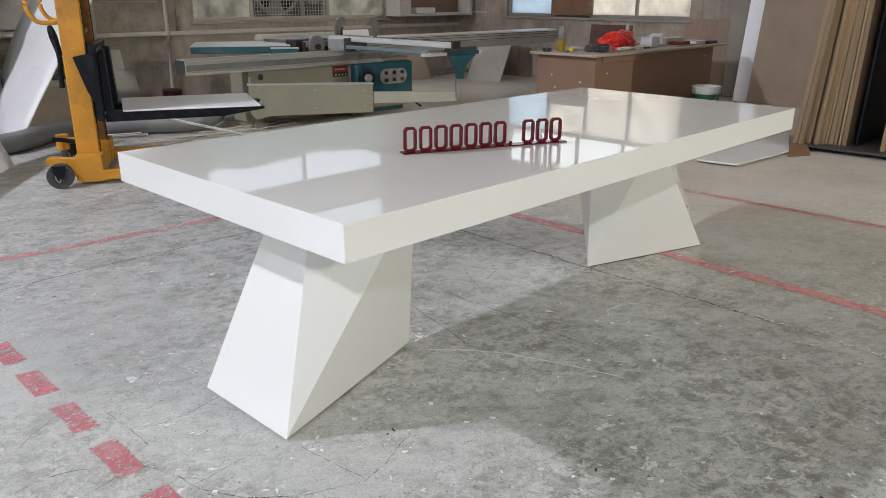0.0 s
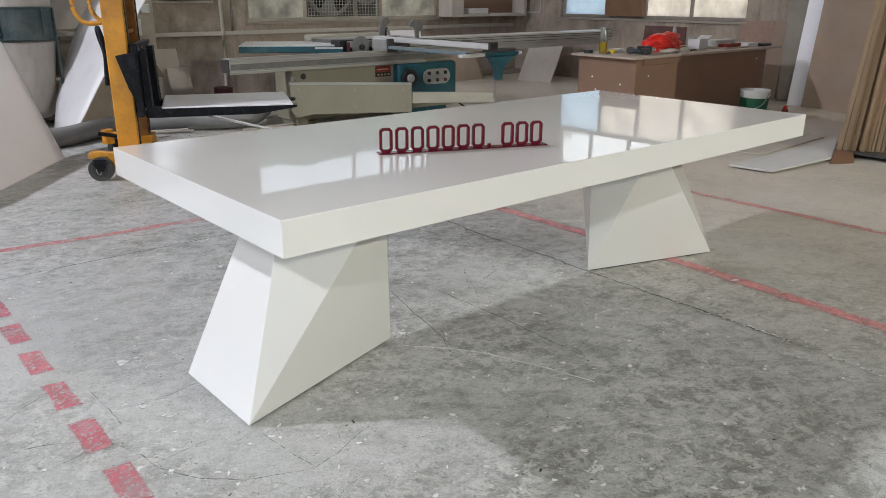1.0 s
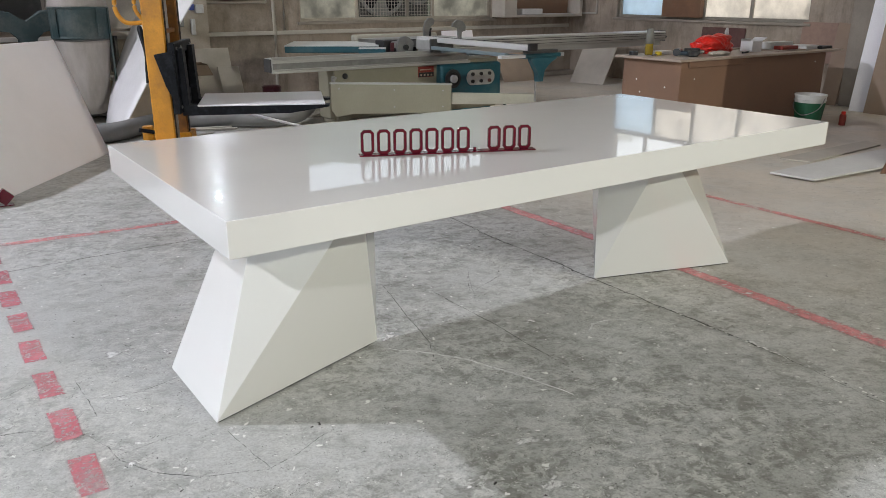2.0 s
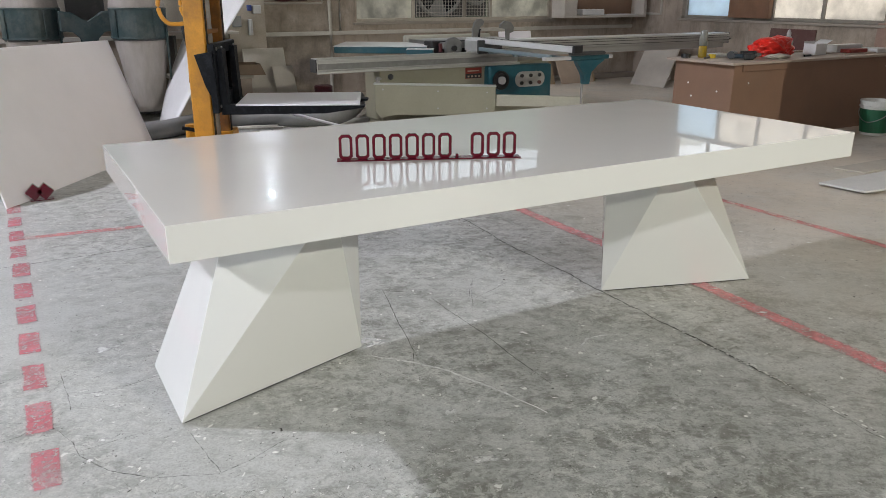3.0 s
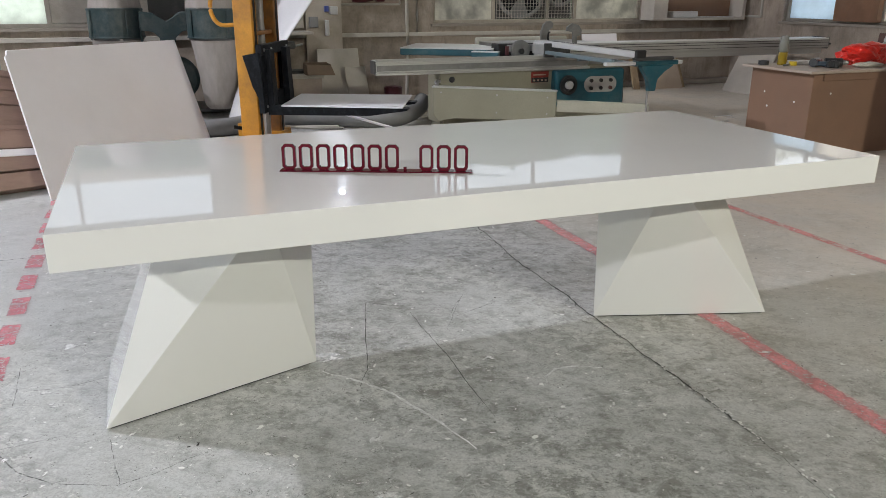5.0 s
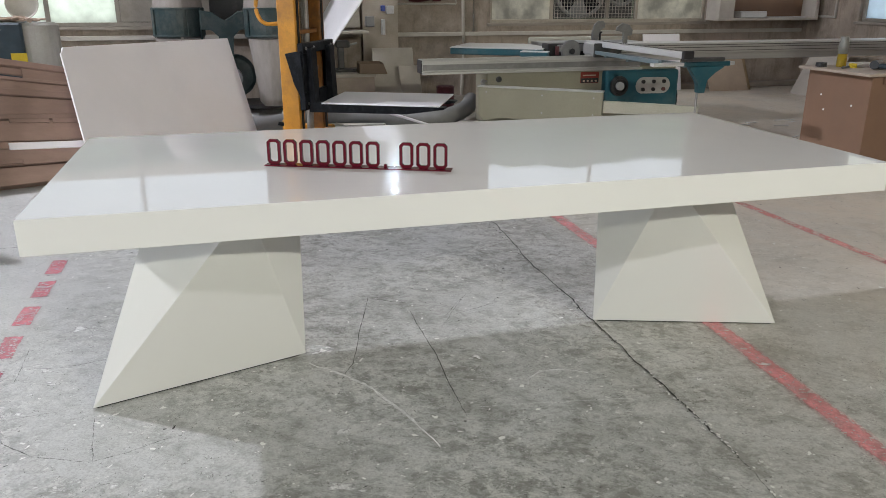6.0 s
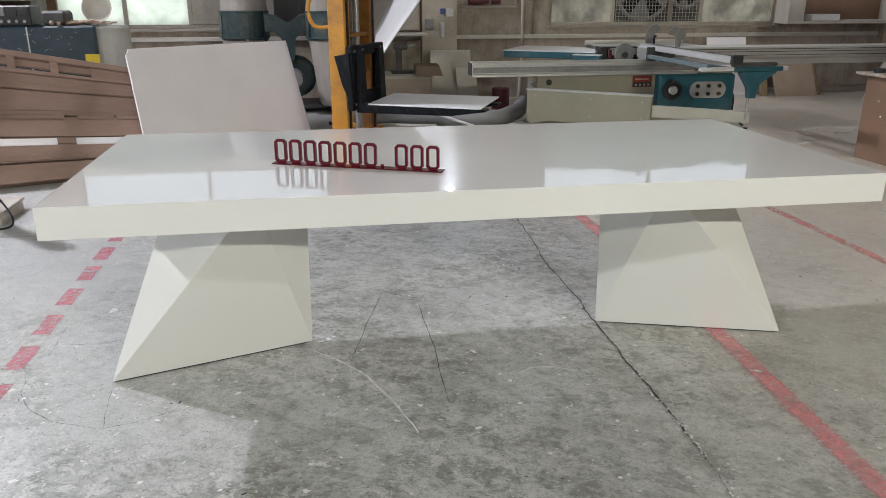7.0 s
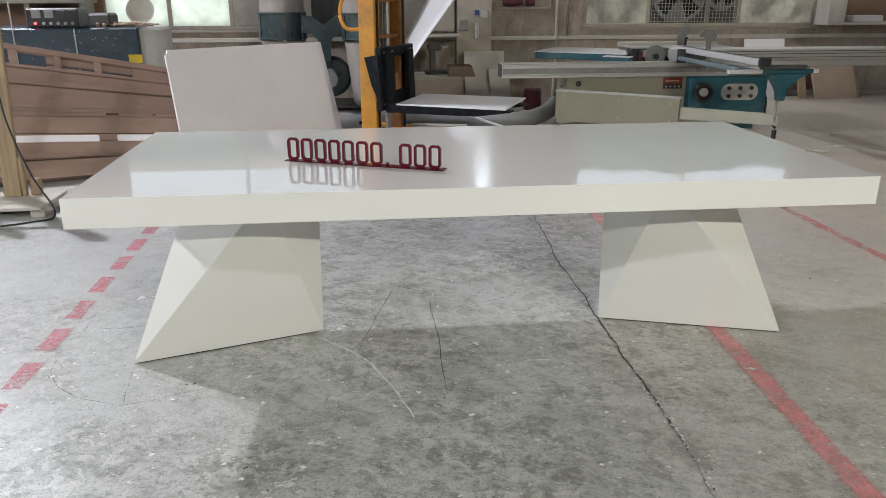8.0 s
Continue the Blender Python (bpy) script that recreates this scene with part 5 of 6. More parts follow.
# the panels of the pile, from the floor up: lower edge, upper edge, how far they stand out
for k, (low, high, o) in enumerate((
        ((0.045, 0.0), (0.20, -0.05), 0.0), ((0.21, -0.05), (0.355, -0.10), 0.014), ((0.36, -0.10), (0.428, -0.13), 0.004),
        ((0.432, -0.13), (0.575, -0.141), 0.012), ((0.582, -0.141), (0.612, -0.141), 0.03), ((0.618, -0.141), (0.84, -0.26), 0.008),
        ((0.842, -0.258), (0.862, -0.236), 0.034), ((0.868, -0.24), (0.985, -0.305), 0.004), ((0.988, -0.307), (1.010, -0.31), 0.026))):
    crate_board(low, high, out=o, deep=0.16)
crate_board((0.215, -0.05), (0.245, -0.055), 0.1, 0.86, 0.032, 0.02, "batten")
for u0, u1 in ((0.1, 0.757), (0.824, 1.13)):
    crate_board((0.355, -0.108), (0.405, -0.113), u0, u1, 0.024, 0.03, "white_batten", board_white)
for u0, u1 in ((0.1, 0.795), (0.842, 0.975), (0.985, 1.13)):
    crate_board((0.552, -0.135), (0.580, -0.135), u0, u1, 0.028, 0.03, "batten")
# the open frame on top, with recessed boards behind it
crate_board((1.134, -0.361), (1.178, -0.365), 0.1, 1.14, 0.02, 0.05, "rail")
for u in (0.30, 0.468, 0.627, 0.775):
    crate_board((1.008, -0.31), (1.136, -0.361), u, u + 0.029, 0.014, 0.045, "stile")
crate_board((1.02, -0.325), (1.06, -0.345), 0.60, 1.14, -0.025, 0.02, "back_plank")
crate_board((1.075, -0.345), (1.14, -0.361), 0.60, 1.14, -0.028, 0.02, "back_plank")
crate_board((1.0, -0.31), (1.14, -0.361), 0.92, 1.14, -0.01, 0.02, "back_plank")
arc_ = [(0.0, 0.0), (0.34, 0.0)] + [(0.34 * math.cos(a * math.pi / 16), 0.30 * math.sin(a * math.pi / 16)) for a in range(1, 9)]
disc_at = CA + cdir * CLEN * 0.44 + cin * (LEAN * 0.80 + 0.07) + Vector((0, 0, 0.78))
disc_m = Matrix.Translation(disc_at) @ Matrix((cdir, -cout.cross(cdir), cout)).transposed().to_4x4()
tagged(part("rounded_offcut", prism(arc_, disc_m, 0.012, 0.002), sheet_white), "white rounded sheet offcut leaning behind the crate panels", "offcut")

# ---- teal machine behind the crates ----
mach = thing("edge_machine", (-1.8, 5.4, 0), "scuffed dark navy workshop machine with a control console", "machine")
part("body", box(-3.6, -1.06, 5.1, 5.75, 0.08, 1.075, 0.015), navy_box, mach)
part("end_housing", lathe([(0.16, 0.1), (0.2, 0.12), (0.2, 1.05), (0.17, 1.07)], (-1.02, 5.34, 0), 24), clear_grey, mach)
part("base", box(-3.55, -1.0, 5.15, 5.7, 0.0, 0.08), fan_dark, mach)
part("seam_strip", box(-2.15, -2.14, 5.088, 5.098, 0.1, 1.3), socket_white, mach)
part("seam_strip", box(-1.62, -1.61, 5.088, 5.098, 0.62, 1.07), socket_white, mach)
part("yellow_label", box(-1.165, -1.045, 5.09, 5.098, 0.76, 0.835), yellow_plastic, mach)
r = random.Random(21)
for k in range(60):
    x, z, a, l = r.uniform(-2.6, -1.1), r.uniform(0.7, 1.06), r.uniform(-1.2, 1.2), r.uniform(0.004, 0.018)
    part("scuff", box(-l, l, -0.001, 0.001, -0.0025, 0.0025, m=Matrix.Translation((x, 5.0985, z)) @ Matrix.Rotation(a, 4, "Y")), duct_grey, mach)
cons = part("console", box(-2.02, -1.57, 5.12, 5.4, 1.078, 1.245, 0.01), black_plastic, mach)
for x in (-1.97, -1.86):
    part("meter", box(x, x + 0.08, 5.11, 5.118, 1.16, 1.23, 0.002), duct_grey, cons)
part("pilot_light", rod((-1.945, 5.118, 1.115), (-1.945, 5.10, 1.115), 0.011, 12), led_red, cons)
for k in range(5):
    part("switch", rod((-1.87 + 0.062 * k, 5.118, 1.115), (-1.87 + 0.062 * k, 5.10, 1.115), 0.014, 10), steel, cons)
for k in range(2):
    part("gauge", box(-1.75 + 0.085 * k, -1.68 + 0.085 * k, 5.11, 5.118, 1.16, 1.225, 0.002), black_plastic, cons)
part("gearbox", box(-1.50, -1.30, 5.15, 5.4, 1.078, 1.2, 0.02), fan_dark, mach)
tool = thing("worklight_dish", (-1.0, 5.3, 1.08), "dusty glass lamp dish lying on the machine among rags", "lamp dish")
part("dish", lathe([(0.02, 0.0), (0.07, 0.01), (0.11, 0.045), (0.13, 0.09), (0.122, 0.09), (0.10, 0.05), (0.03, 0.018)], (0, 0, 0), 24, Matrix.Translation((-1.06, 5.35, 1.20)) @ Matrix.Rotation(radians(75), 4, "X")), conduit, tool, smooth=True)
part("stem", rod((-1.06, 5.36, 1.08), (-1.06, 5.36, 1.2), 0.015), steel, tool)
heap = bmesh.new()
r = random.Random(9)
for _ in range(24):
    x, y = r.uniform(-1.42, -0.98), r.uniform(5.12, 5.35)
    a, l = r.uniform(0, 3.1), r.uniform(0.03, 0.12)
    rod((x - l * math.cos(a), y - l * math.sin(a) * 0.4, 1.09 + r.uniform(0, 0.02)), (x + l * math.cos(a), y + l * math.sin(a) * 0.4, 1.09 + r.uniform(0, 0.03)), r.uniform(0.008, 0.02), 6, heap)
tagged(part("offcut_heap", heap, mdf_dusty), "dusty heap of offcuts and rags on the machine", "offcuts", kind="stuff")
shelf = thing("wall_shelf", (-2.6, 6.0, 0), "dusty shelf unit with clutter behind the machine", "shelf unit")
part("shelf_board", box(-3.6, -1.75, 5.9, 6.3, 1.28, 1.31), window_frame_m, shelf)
part("upright", box(-2.35, -2.30, 5.95, 6.25, 0.0, 1.28), window_frame_m, shelf)
part("upright", box(-3.5, -3.45, 5.95, 6.25, 0.0, 1.28), window_frame_m, shelf)
part("upright", box(-1.82, -1.77, 5.95, 6.25, 0.0, 1.28), window_frame_m, shelf)
part("back_panel", box(-3.6, -1.70, 6.31, 6.33, 0.0, 2.3), brown_panel, shelf)
part("top_board", box(-3.6, -1.70, 5.95, 6.31, 2.0, 2.03), window_frame_m, shelf)
tagged(part("paper_pile", box(-2.75, -2.25, 5.92, 6.2, 1.311, 1.36, 0.006), paper), "untidy pile of pale paper on the shelf", "papers")

# ---- wooden stand and its cable ----
pole = thing("wooden_stand", (-1.42, 2.82, 0), "rough pine stand on a dusty base with a black cable", "wooden stand")
part("upright", box(-0.055, 0.055, -0.018, 0.018, 0.078, 1.2, 0.005, m=Matrix.Translation((-1.395, 2.84, 0)) @ Matrix.Rotation(radians(2.5), 4, "Y")), pole_wood, pole)
part("upright", box(-0.014, 0.014, -0.02, 0.02, 0.078, 0.34, 0.004, m=Matrix.Translation((-1.318, 2.85, 0))), pole_wood, pole)
part("upright", box(-0.03, 0.03, -0.03, 0.03, 0.078, 0.19, 0.006, m=Matrix.Translation((-1.255, 2.88, 0))), pole_wood, pole)
part("upright", box(-0.045, 0.045, -0.02, 0.02, 0.078, 1.2, 0.005, m=Matrix.Translation((-1.78, 2.92, 0)) @ Matrix.Rotation(radians(2.5), 4, "Y")), pole_wood, pole)
part("brace", rod((-1.76, 2.89, 0.08), (-1.40, 2.875, 0.50), 0.016, 6), pole_wood, pole)
for z in (0.20, 0.30, 0.47, 0.86):
    part("rung", box(-1.80, -1.36, 2.86, 2.895, z, z + 0.035, 0.004), pole_wood, pole)
part("base_board", box(-1.95, -1.10, 2.52, 2.98, 0.055, 0.078, 0.004), board_grey, pole)
for bx in ((-1.95, -1.85), (-1.55, -1.42), (-1.19, -1.10)):
    part("base_foot", box(bx[0], bx[1], 2.56, 2.94, 0.0, 0.055, 0.003), board_grey, pole)
part("black_cable", tube([(-1.45, 2.8, 1.4), (-1.36, 2.79, 1.0), (-1.33, 2.78, 0.6), (-1.2, 2.70, 0.25), (-1.03, 2.55, 0.03), (-1.15, 2.42, 0.008), (-1.6, 2.25, 0.008)], 0.006, 8), black_plastic, pole, smooth=True)

# ---- floodlight high on the back wall ----
flood = thing("wall_floodlight", (2.6, 7.9, 2.75), "small bright floodlight fixed high on the wall", "floodlight")
part("housing", box(2.47, 2.73, 7.83, 7.90, 2.65, 2.85, 0.008), fan_dark, flood)
part("lens", rod((2.6, 7.829, 2.75), (2.6, 7.822, 2.75), 0.075, 24), flood_glow, flood)

# ---- back wall: ledge, conduits, sockets, shelf niche ----
structure("trim_ledge", box(-6.9, 8.9, 7.955, 7.9985, 0.775, 0.825, 0.004), conduit, "pale dusty cable trunking along the wall", "cable trunking")


def pipe(name, pts, r=0.013):
    tagged(part(name, tube(pts, r, 8, 3), conduit, smooth=True), "pale plastic conduit fixed to the wall", "conduit", "wall conduits")


pipe("conduit", [(3.58, 7.97, 0.0), (3.6, 7.97, 0.8), (3.56, 7.97, 2.6)], 0.024)
pipe("conduit", [(3.74, 7.98, 0.83), (3.74, 7.98, 1.6), (3.74, 7.98, 2.6)])
pipe("conduit", [(2.72, 7.98, 1.18), (3.1, 7.98, 1.18), (3.50, 7.98, 1.18)])
pipe("conduit", [(3.50, 7.98, 1.18), (3.50, 7.98, 1.6), (3.50, 7.98, 2.0)])
for x, z, w, h, m_, nm in ((2.50, 1.13, 0.05, 0.07, blue_plastic, "socket"), (2.59, 1.11, 0.10, 0.10, socket_white, "junction_box"), (2.33, 0.97, 0.11, 0.13, duct_grey, "switch_box"), (2.50, 0.90, 0.045, 0.19, socket_white, "trunk_box")):
    tagged(part(nm, box(x - w / 2, x + w / 2, 7.94, 7.998, z - h / 2, z + h / 2, 0.006), m_), "small electrical box on the stained wall", "electrical box")
pier = structure("pier_north", box(2.24, 2.70, 7.90, 8.0, 0.0, CEILING), pier_m, "shallow pale plaster pier", "wall")
for o in bpy.data.objects:
    if o.name.split(".")[0] in ("socket", "junction_box", "switch_box", "trunk_box"):
        o.location.y = -0.1
hyd = thing("hose_box", (3.05, 7.9, 1.22), "red fire-hose fitting in a pale wall frame", "hose fitting")
part("fitting", tube([(2.86, 7.95, 1.26), (2.98, 7.94, 1.25), (3.12, 7.94, 1.27)], 0.05, 12), drum_red, hyd, smooth=True)
part("valve", rod((3.17, 7.95, 1.25), (3.28, 7.95, 1.25), 0.04, 12), drum_red, hyd)
niche = thing("open_wall_box", (8.05, 7.85, 0.95), "pale open wooden wall box with papers inside", "wall shelf")
part("bottom_board", box(7.26, 8.92, 7.68, 7.998, 0.95, 0.985, 0.003), board_grey, niche)
part("side_board", box(7.26, 7.50, 7.68, 7.998, 0.985, 1.85, 0.003), board_grey, niche)
part("side_board", box(8.86, 8.92, 7.68, 7.998, 0.985, 1.85, 0.003), board_grey, niche)
part("top_board", box(7.26, 8.92, 7.68, 7.998, 1.85, 1.885, 0.003), board_grey, niche)
part("back_board", box(7.50, 8.86, 7.97, 7.996, 0.985, 1.85), mdf, niche)
tagged(part("paper_parcel", box(7.64, 8.08, 7.72, 7.9, 0.986, 1.075, 0.01), paper), "white paper parcel with a pink band in the wall box", "parcel")
tagged(part("loose_sheets", box(8.12, 8.75, 7.72, 7.92, 0.986, 0.998, 0.002, m=Matrix.Translation((0, 0, 0))), paper), "loose pale sheets lying in the wall box", "papers")
hoop = thing("wall_frame", (9.0, 7.7, 0.98), "pale empty frame hung beside the corner", "frame")
for bx in ((8.985, 9.015, 7.42, 7.45, 0.985, 1.7), (8.985, 9.015, 7.80, 7.83, 0.985, 1.7), (8.985, 9.015, 7.45, 7.80, 0.985, 1.015)):
    part("frame_bar", box(*bx, 0.004), conduit, hoop)

# ---- fan bay in the window ----
fan = thing("exhaust_fan", (5.5, 8.08, 0.98), "dark exhaust fan behind a wire grille in the window", "exhaust fan")
part("back_panel", box(4.92, 6.155, 8.17, 8.18, 0.98, 1.92), fan_dark, fan)
for cx, rr in ((5.33, 0.36), (5.95, 0.2)):
    part("fan_ring", lathe([(rr, 0), (rr + 0.02, 0.01), (rr + 0.02, 0.06), (rr, 0.07), (rr - 0.02, 0.06), (rr - 0.02, 0.01)], (0, 0, 0), 28, Matrix.Translation((cx, 8.16, 1.36)) @ Matrix.Rotation(math.pi / 2, 4, "X")), duct_grey, fan)
    part("fan_hub", rod((cx, 8.16, 1.36), (cx, 8.10, 1.36), rr * 0.25, 16), black_plastic, fan)
    for k in range(4):
        a = k * math.pi / 2 + 0.4
        part("blade", slab([(cx, 8.13, 1.36), (cx + rr * math.cos(a), 8.15, 1.36 + rr * math.sin(a)), (cx + rr * math.cos(a + 0.6), 8.11, 1.36 + rr * math.sin(a + 0.6)), (cx + 0.05, 8.11, 1.38)], 0.004), black_steel, fan)
part("divider", box(5.70, 5.74, 8.055, 8.10, 0.98, 1.92), window_frame_m, fan)
for x0, x1 in ((4.93, 5.69), (5.75, 6.15)):
    gr = bmesh.new()
    k = int((x1 - x0) / 0.045)
    for i in range(k + 1):
        x = x0 + (x1 - x0) * i / k
        box(x - 0.0025, x + 0.0025, 8.058, 8.063, 0.985, 1.91, 0, gr)
    for i in range(20):
        z = 1.0 + 0.047 * i
        box(x0, x1, 8.063, 8.068, z - 0.0025, z + 0.0025, 0, gr)
    part("wire_grille", gr, conduit, fan)

# ---- boards and odds along the back wall ----
def lean(name, x0, x1, y_foot, y_top, h, thick, mat, label, skew=0.0):
    tagged(part(name, slab([(x0, y_foot, 0.0), (x1, y_foot, 0.0), (x1 + skew, y_top, h), (x0 + skew, y_top, h)], thick), mat), label, "board", "leaning boards")


lean("leaning_board", 2.30, 2.82, 7.40, 7.62, 0.66, 0.02, board_grey, "pale dusty board leaning at the wall")
lean("leaning_board", 2.62, 2.88, 7.28, 7.37, 0.46, 0.02, board_grey, "pale dusty offcut board leaning on another", -0.04)
lean("leaning_board", 6.22, 6.8, 7.72, 7.90, 0.77, 0.02, board_white, "white board leaning at the wall behind the saw")
lean("leaning_board", 6.90, 7.01, 7.50, 7.67, 0.42, 0.03, pole_wood, "tan offcut leaning at the wall")
lean("leaning_board", 7.50, 7.80, 7.50, 7.80, 0.54, 0.015, pole_wood, "yellowish plywood sheet behind a dusty board")
lean("leaning_board", 7.10, 7.72, 7.45, 7.75, 0.55, 0.02, board_tan, "pinkish dusty board leaning at the wall")
tagged(part("leaning_board", slab([(8.05, 7.0, 0.0), (8.10, 6.35, 0.0), (8.50, 6.43, 0.68), (8.46, 7.07, 0.68)], 0.02), board_grey), "grey board leaning against stacked material", "board", "leaning boards")
structure("trim_plinth", box(5.3, 8.95, 7.78, 7.998, 0.0, 0.07, 0.01), concrete_bar, "low dusty cement kerb along the wall", "kerb")
drum = thing("oil_drum", (3.07, 6.95, 0), "small rusty red drum on the floor by the wall", "drum")
part("barrel", lathe([(0.107, 0.0), (0.111, 0.01), (0.108, 0.03), (0.108, 0.11), (0.113, 0.12), (0.108, 0.13), (0.108, 0.22), (0.112, 0.24), (0.10, 0.245)], (3.07, 6.95, 0), 24), drum_red, drum)
part("lid", lathe([(0.098, 0.238), (0.098, 0.25), (0.03, 0.255)], (3.07, 6.95, 0), 24), drum_red, drum)
bench = thing("side_bench", (1.75, 7.2, 0), "low dusty bench with open cardboard boxes", "bench")
part("bench_top", box(1.35, 2.22, 6.9, 7.5, 0.38, 0.42, 0.004), board_grey, bench)
part("bench_front", box(1.38, 2.2, 6.93, 6.95, 0.0, 0.38), desk_top, bench)
part("bench_side", box(1.38, 1.40, 6.95, 7.45, 0.0, 0.38), pole_wood, bench)
part("bench_side", box(2.18, 2.2, 6.95, 7.45, 0.0, 0.38), pole_wood, bench)
CX = 0.16
carton = thing("cardboard_box", (2.0 + CX, 6.98, 0.42), "small open brown cardboard box on the bench", "cardboard box")
for bx in ((1.86, 2.14, 6.95, 6.955, 0.42, 0.56), (1.86, 2.14, 7.145, 7.15, 0.42, 0.58), (1.86, 1.865, 6.955, 7.145, 0.42, 0.57), (2.135, 2.14, 6.955, 7.145, 0.42, 0.57), (1.865, 2.135, 6.955, 7.145, 0.42, 0.425)):
    part("carton_wall", box(bx[0] + CX, bx[1] + CX, bx[2] - 0.07, bx[3] - 0.07, 0.42 + (bx[4] - 0.42) * 0.8, 0.42 + (bx[5] - 0.42) * 0.8), card, carton)
part("flap", slab([(1.86 + CX, 6.88, 0.530), (2.14 + CX, 6.88, 0.530), (2.17 + CX, 6.80, 0.42), (1.85 + CX, 6.80, 0.43)], 0.004), card, carton)
wshelf = thing("tool_shelf", (1.9, 7.7, 0.8), "dusty wall shelf with flat tools on it", "shelf")
part("shelf_board", box(1.25, 2.25, 7.5, 7.89, 0.84, 0.87, 0.003), board_grey, wshelf)
part("bracket", box(1.5, 1.53, 7.55, 7.88, 0.42, 0.84), fan_dark, wshelf)
part("tool", slab([(1.5, 7.55, 0.876), (2.15, 7.58, 0.876), (2.15, 7.66, 0.879), (1.5, 7.63, 0.879)], 0.004), steel, wshelf)
vise = thing("bench_vise", (1.92, 7.22, 0.42), "dark steel bench vise on the side bench", "vise")
part("vise_base", box(1.76, 2.06, 7.12, 7.34, 0.42, 0.455, 0.006), fan_dark, vise)
part("vise_column", box(1.82, 1.89, 7.18, 7.28, 0.455, 0.74, 0.01), fan_dark, vise)
part("vise_head", box(1.79, 1.96, 7.16, 7.30, 0.70, 0.78, 0.015), fan_dark, vise)
part("vise_handle", rod((1.96, 7.2, 0.73), (2.05, 7.2, 0.75), 0.012, 10), steel, vise)
back = tagged(part("pegboard", slab([(1.45, 7.86, 0.9), (2.2, 7.86, 0.9), (2.2, 7.895, 1.6), (1.45, 7.895, 1.6)], 0.01), window_frame_m), "brown-grey pegboard on the wall above the tool shelf", "pegboard")
strips = bmesh.new()
r = random.Random(4)
for _ in range(26):
    x, y, a, l = r.uniform(1.4, 3.4), r.uniform(5.0, 6.7), r.uniform(-0.5, 0.5), r.uniform(0.1, 0.45)
    rod((x - l * math.cos(a), y - l * math.sin(a), 0.012), (x + l * math.cos(a), y + l * math.sin(a), 0.014 + r.uniform(0, 0.02)), r.uniform(0.006, 0.012), 5, strips)
tagged(part("offcut_strips", strips, board_grey), "scattered thin offcut strips and dust on the floor", "offcuts", kind="stuff")
scraps = bmesh.new()
r = random.Random(15)
for _ in range(16):
    x, y, a, l = r.uniform(5.0, 6.6), r.uniform(3.9, 5.0), r.uniform(-0.6, 0.6), r.uniform(0.03, 0.13)
    box(-l, l, -0.012, 0.012, 0.0, 0.006, 0.0, scraps, Matrix.Translation((x, y, 0)) @ Matrix.Rotation(a, 4, "Z"))
tagged(part("board_scraps", scraps, paper), "small white board scraps scattered on the floor", "offcuts", kind="stuff")
tagged(part("white_rod", rod((1.75, 4.9, 0.33), (2.75, 4.55, 0.02), 0.012, 8), sheet_white), "thin white rod slanting down to the floor", "rod")

# ---- workbench desk with tools ----
DX0, DX1, DY0, DY1, DZ = 5.410, 7.90, 2.88, 3.58, 0.722
desk = thing("workbench", (6.8, 3.2, 0), "brown MDF workbench with a worn laminate top", "workbench")
part("desktop", box(DX0 - 0.08, DX1 + 0.27, DY0 - 0.05, DY1 + 0.05, DZ - 0.022, DZ, 0.003), desk_top, desk)
part("front_panel", box(DX0 + 0.02, DX1, DY0, DY0 + 0.02, 0.0, DZ - 0.022, 0.001), mdf, desk)
part("end_panel", box(DX0, DX0 + 0.02, DY0, DY1, 0.0, DZ - 0.022, 0.001), mdf, desk)
part("end_panel", box(DX1 - 0.02, DX1, DY0 + 0.02, DY1, 0.0, DZ - 0.022, 0.001), mdf, desk)
part("back_panel", box(DX0 + 0.02, DX1 - 0.02, DY1 - 0.02, DY1, 0.0, DZ - 0.022, 0.001), mdf, desk)
part("front_rail", box(DX0 + 0.1, DX0 + 1.15, DY0 - 0.018, DY0, DZ - 0.085, DZ - 0.024, 0.002), mdf, desk)
for x, z in ((5.62, 0.53), (7.7, 0.6)):
    part("screw_cap", rod((x, DY0, z), (x, DY0 - 0.004, z), 0.008, 8), fleck_white, desk)
for y, z in ((3.05, 0.45), (3.35, 0.38), (3.4, 0.5)):
    part("paint_drip", rod((DX0, y, z), (DX0 - 0.003, y, z), 0.009, 6), fleck_white, desk)
bottle = thing("oil_bottle", (5.58, 3.42, DZ), "clear bottle half full of amber oil", "bottle")
part("oil", lathe([(0.038, 0.002), (0.04, 0.01), (0.04, 0.11)], (5.58, 3.42, DZ), 16), yellow_liquid, bottle, smooth=True)
part("glass_body", lathe([(0.0405, 0.11), (0.041, 0.19), (0.033, 0.21), (0.033, 0.245), (0.03, 0.25)], (5.58, 3.42, DZ), 16), bottle_grey, bottle, smooth=True)
for x, y, s, m_, nm, lb in ((5.45, 3.5, 0.045, black_plastic, "tape_roll", "roll of black tape on the workbench"), (5.63, 3.34, 0.032, yellow_plastic, "tape_roll", "small roll of yellow tape on the workbench")):
    tagged(part(nm, lathe([(s, 0), (s, 0.035), (s * 0.6, 0.035), (s * 0.6, 0.001)], (x, y, DZ), 18), m_), lb, "tape")
tagged(part("paper_card", box(5.66, 5.86, 3.36, 3.46, DZ, DZ + 0.035, 0.003), paper), "small white paper box on the workbench", "box")


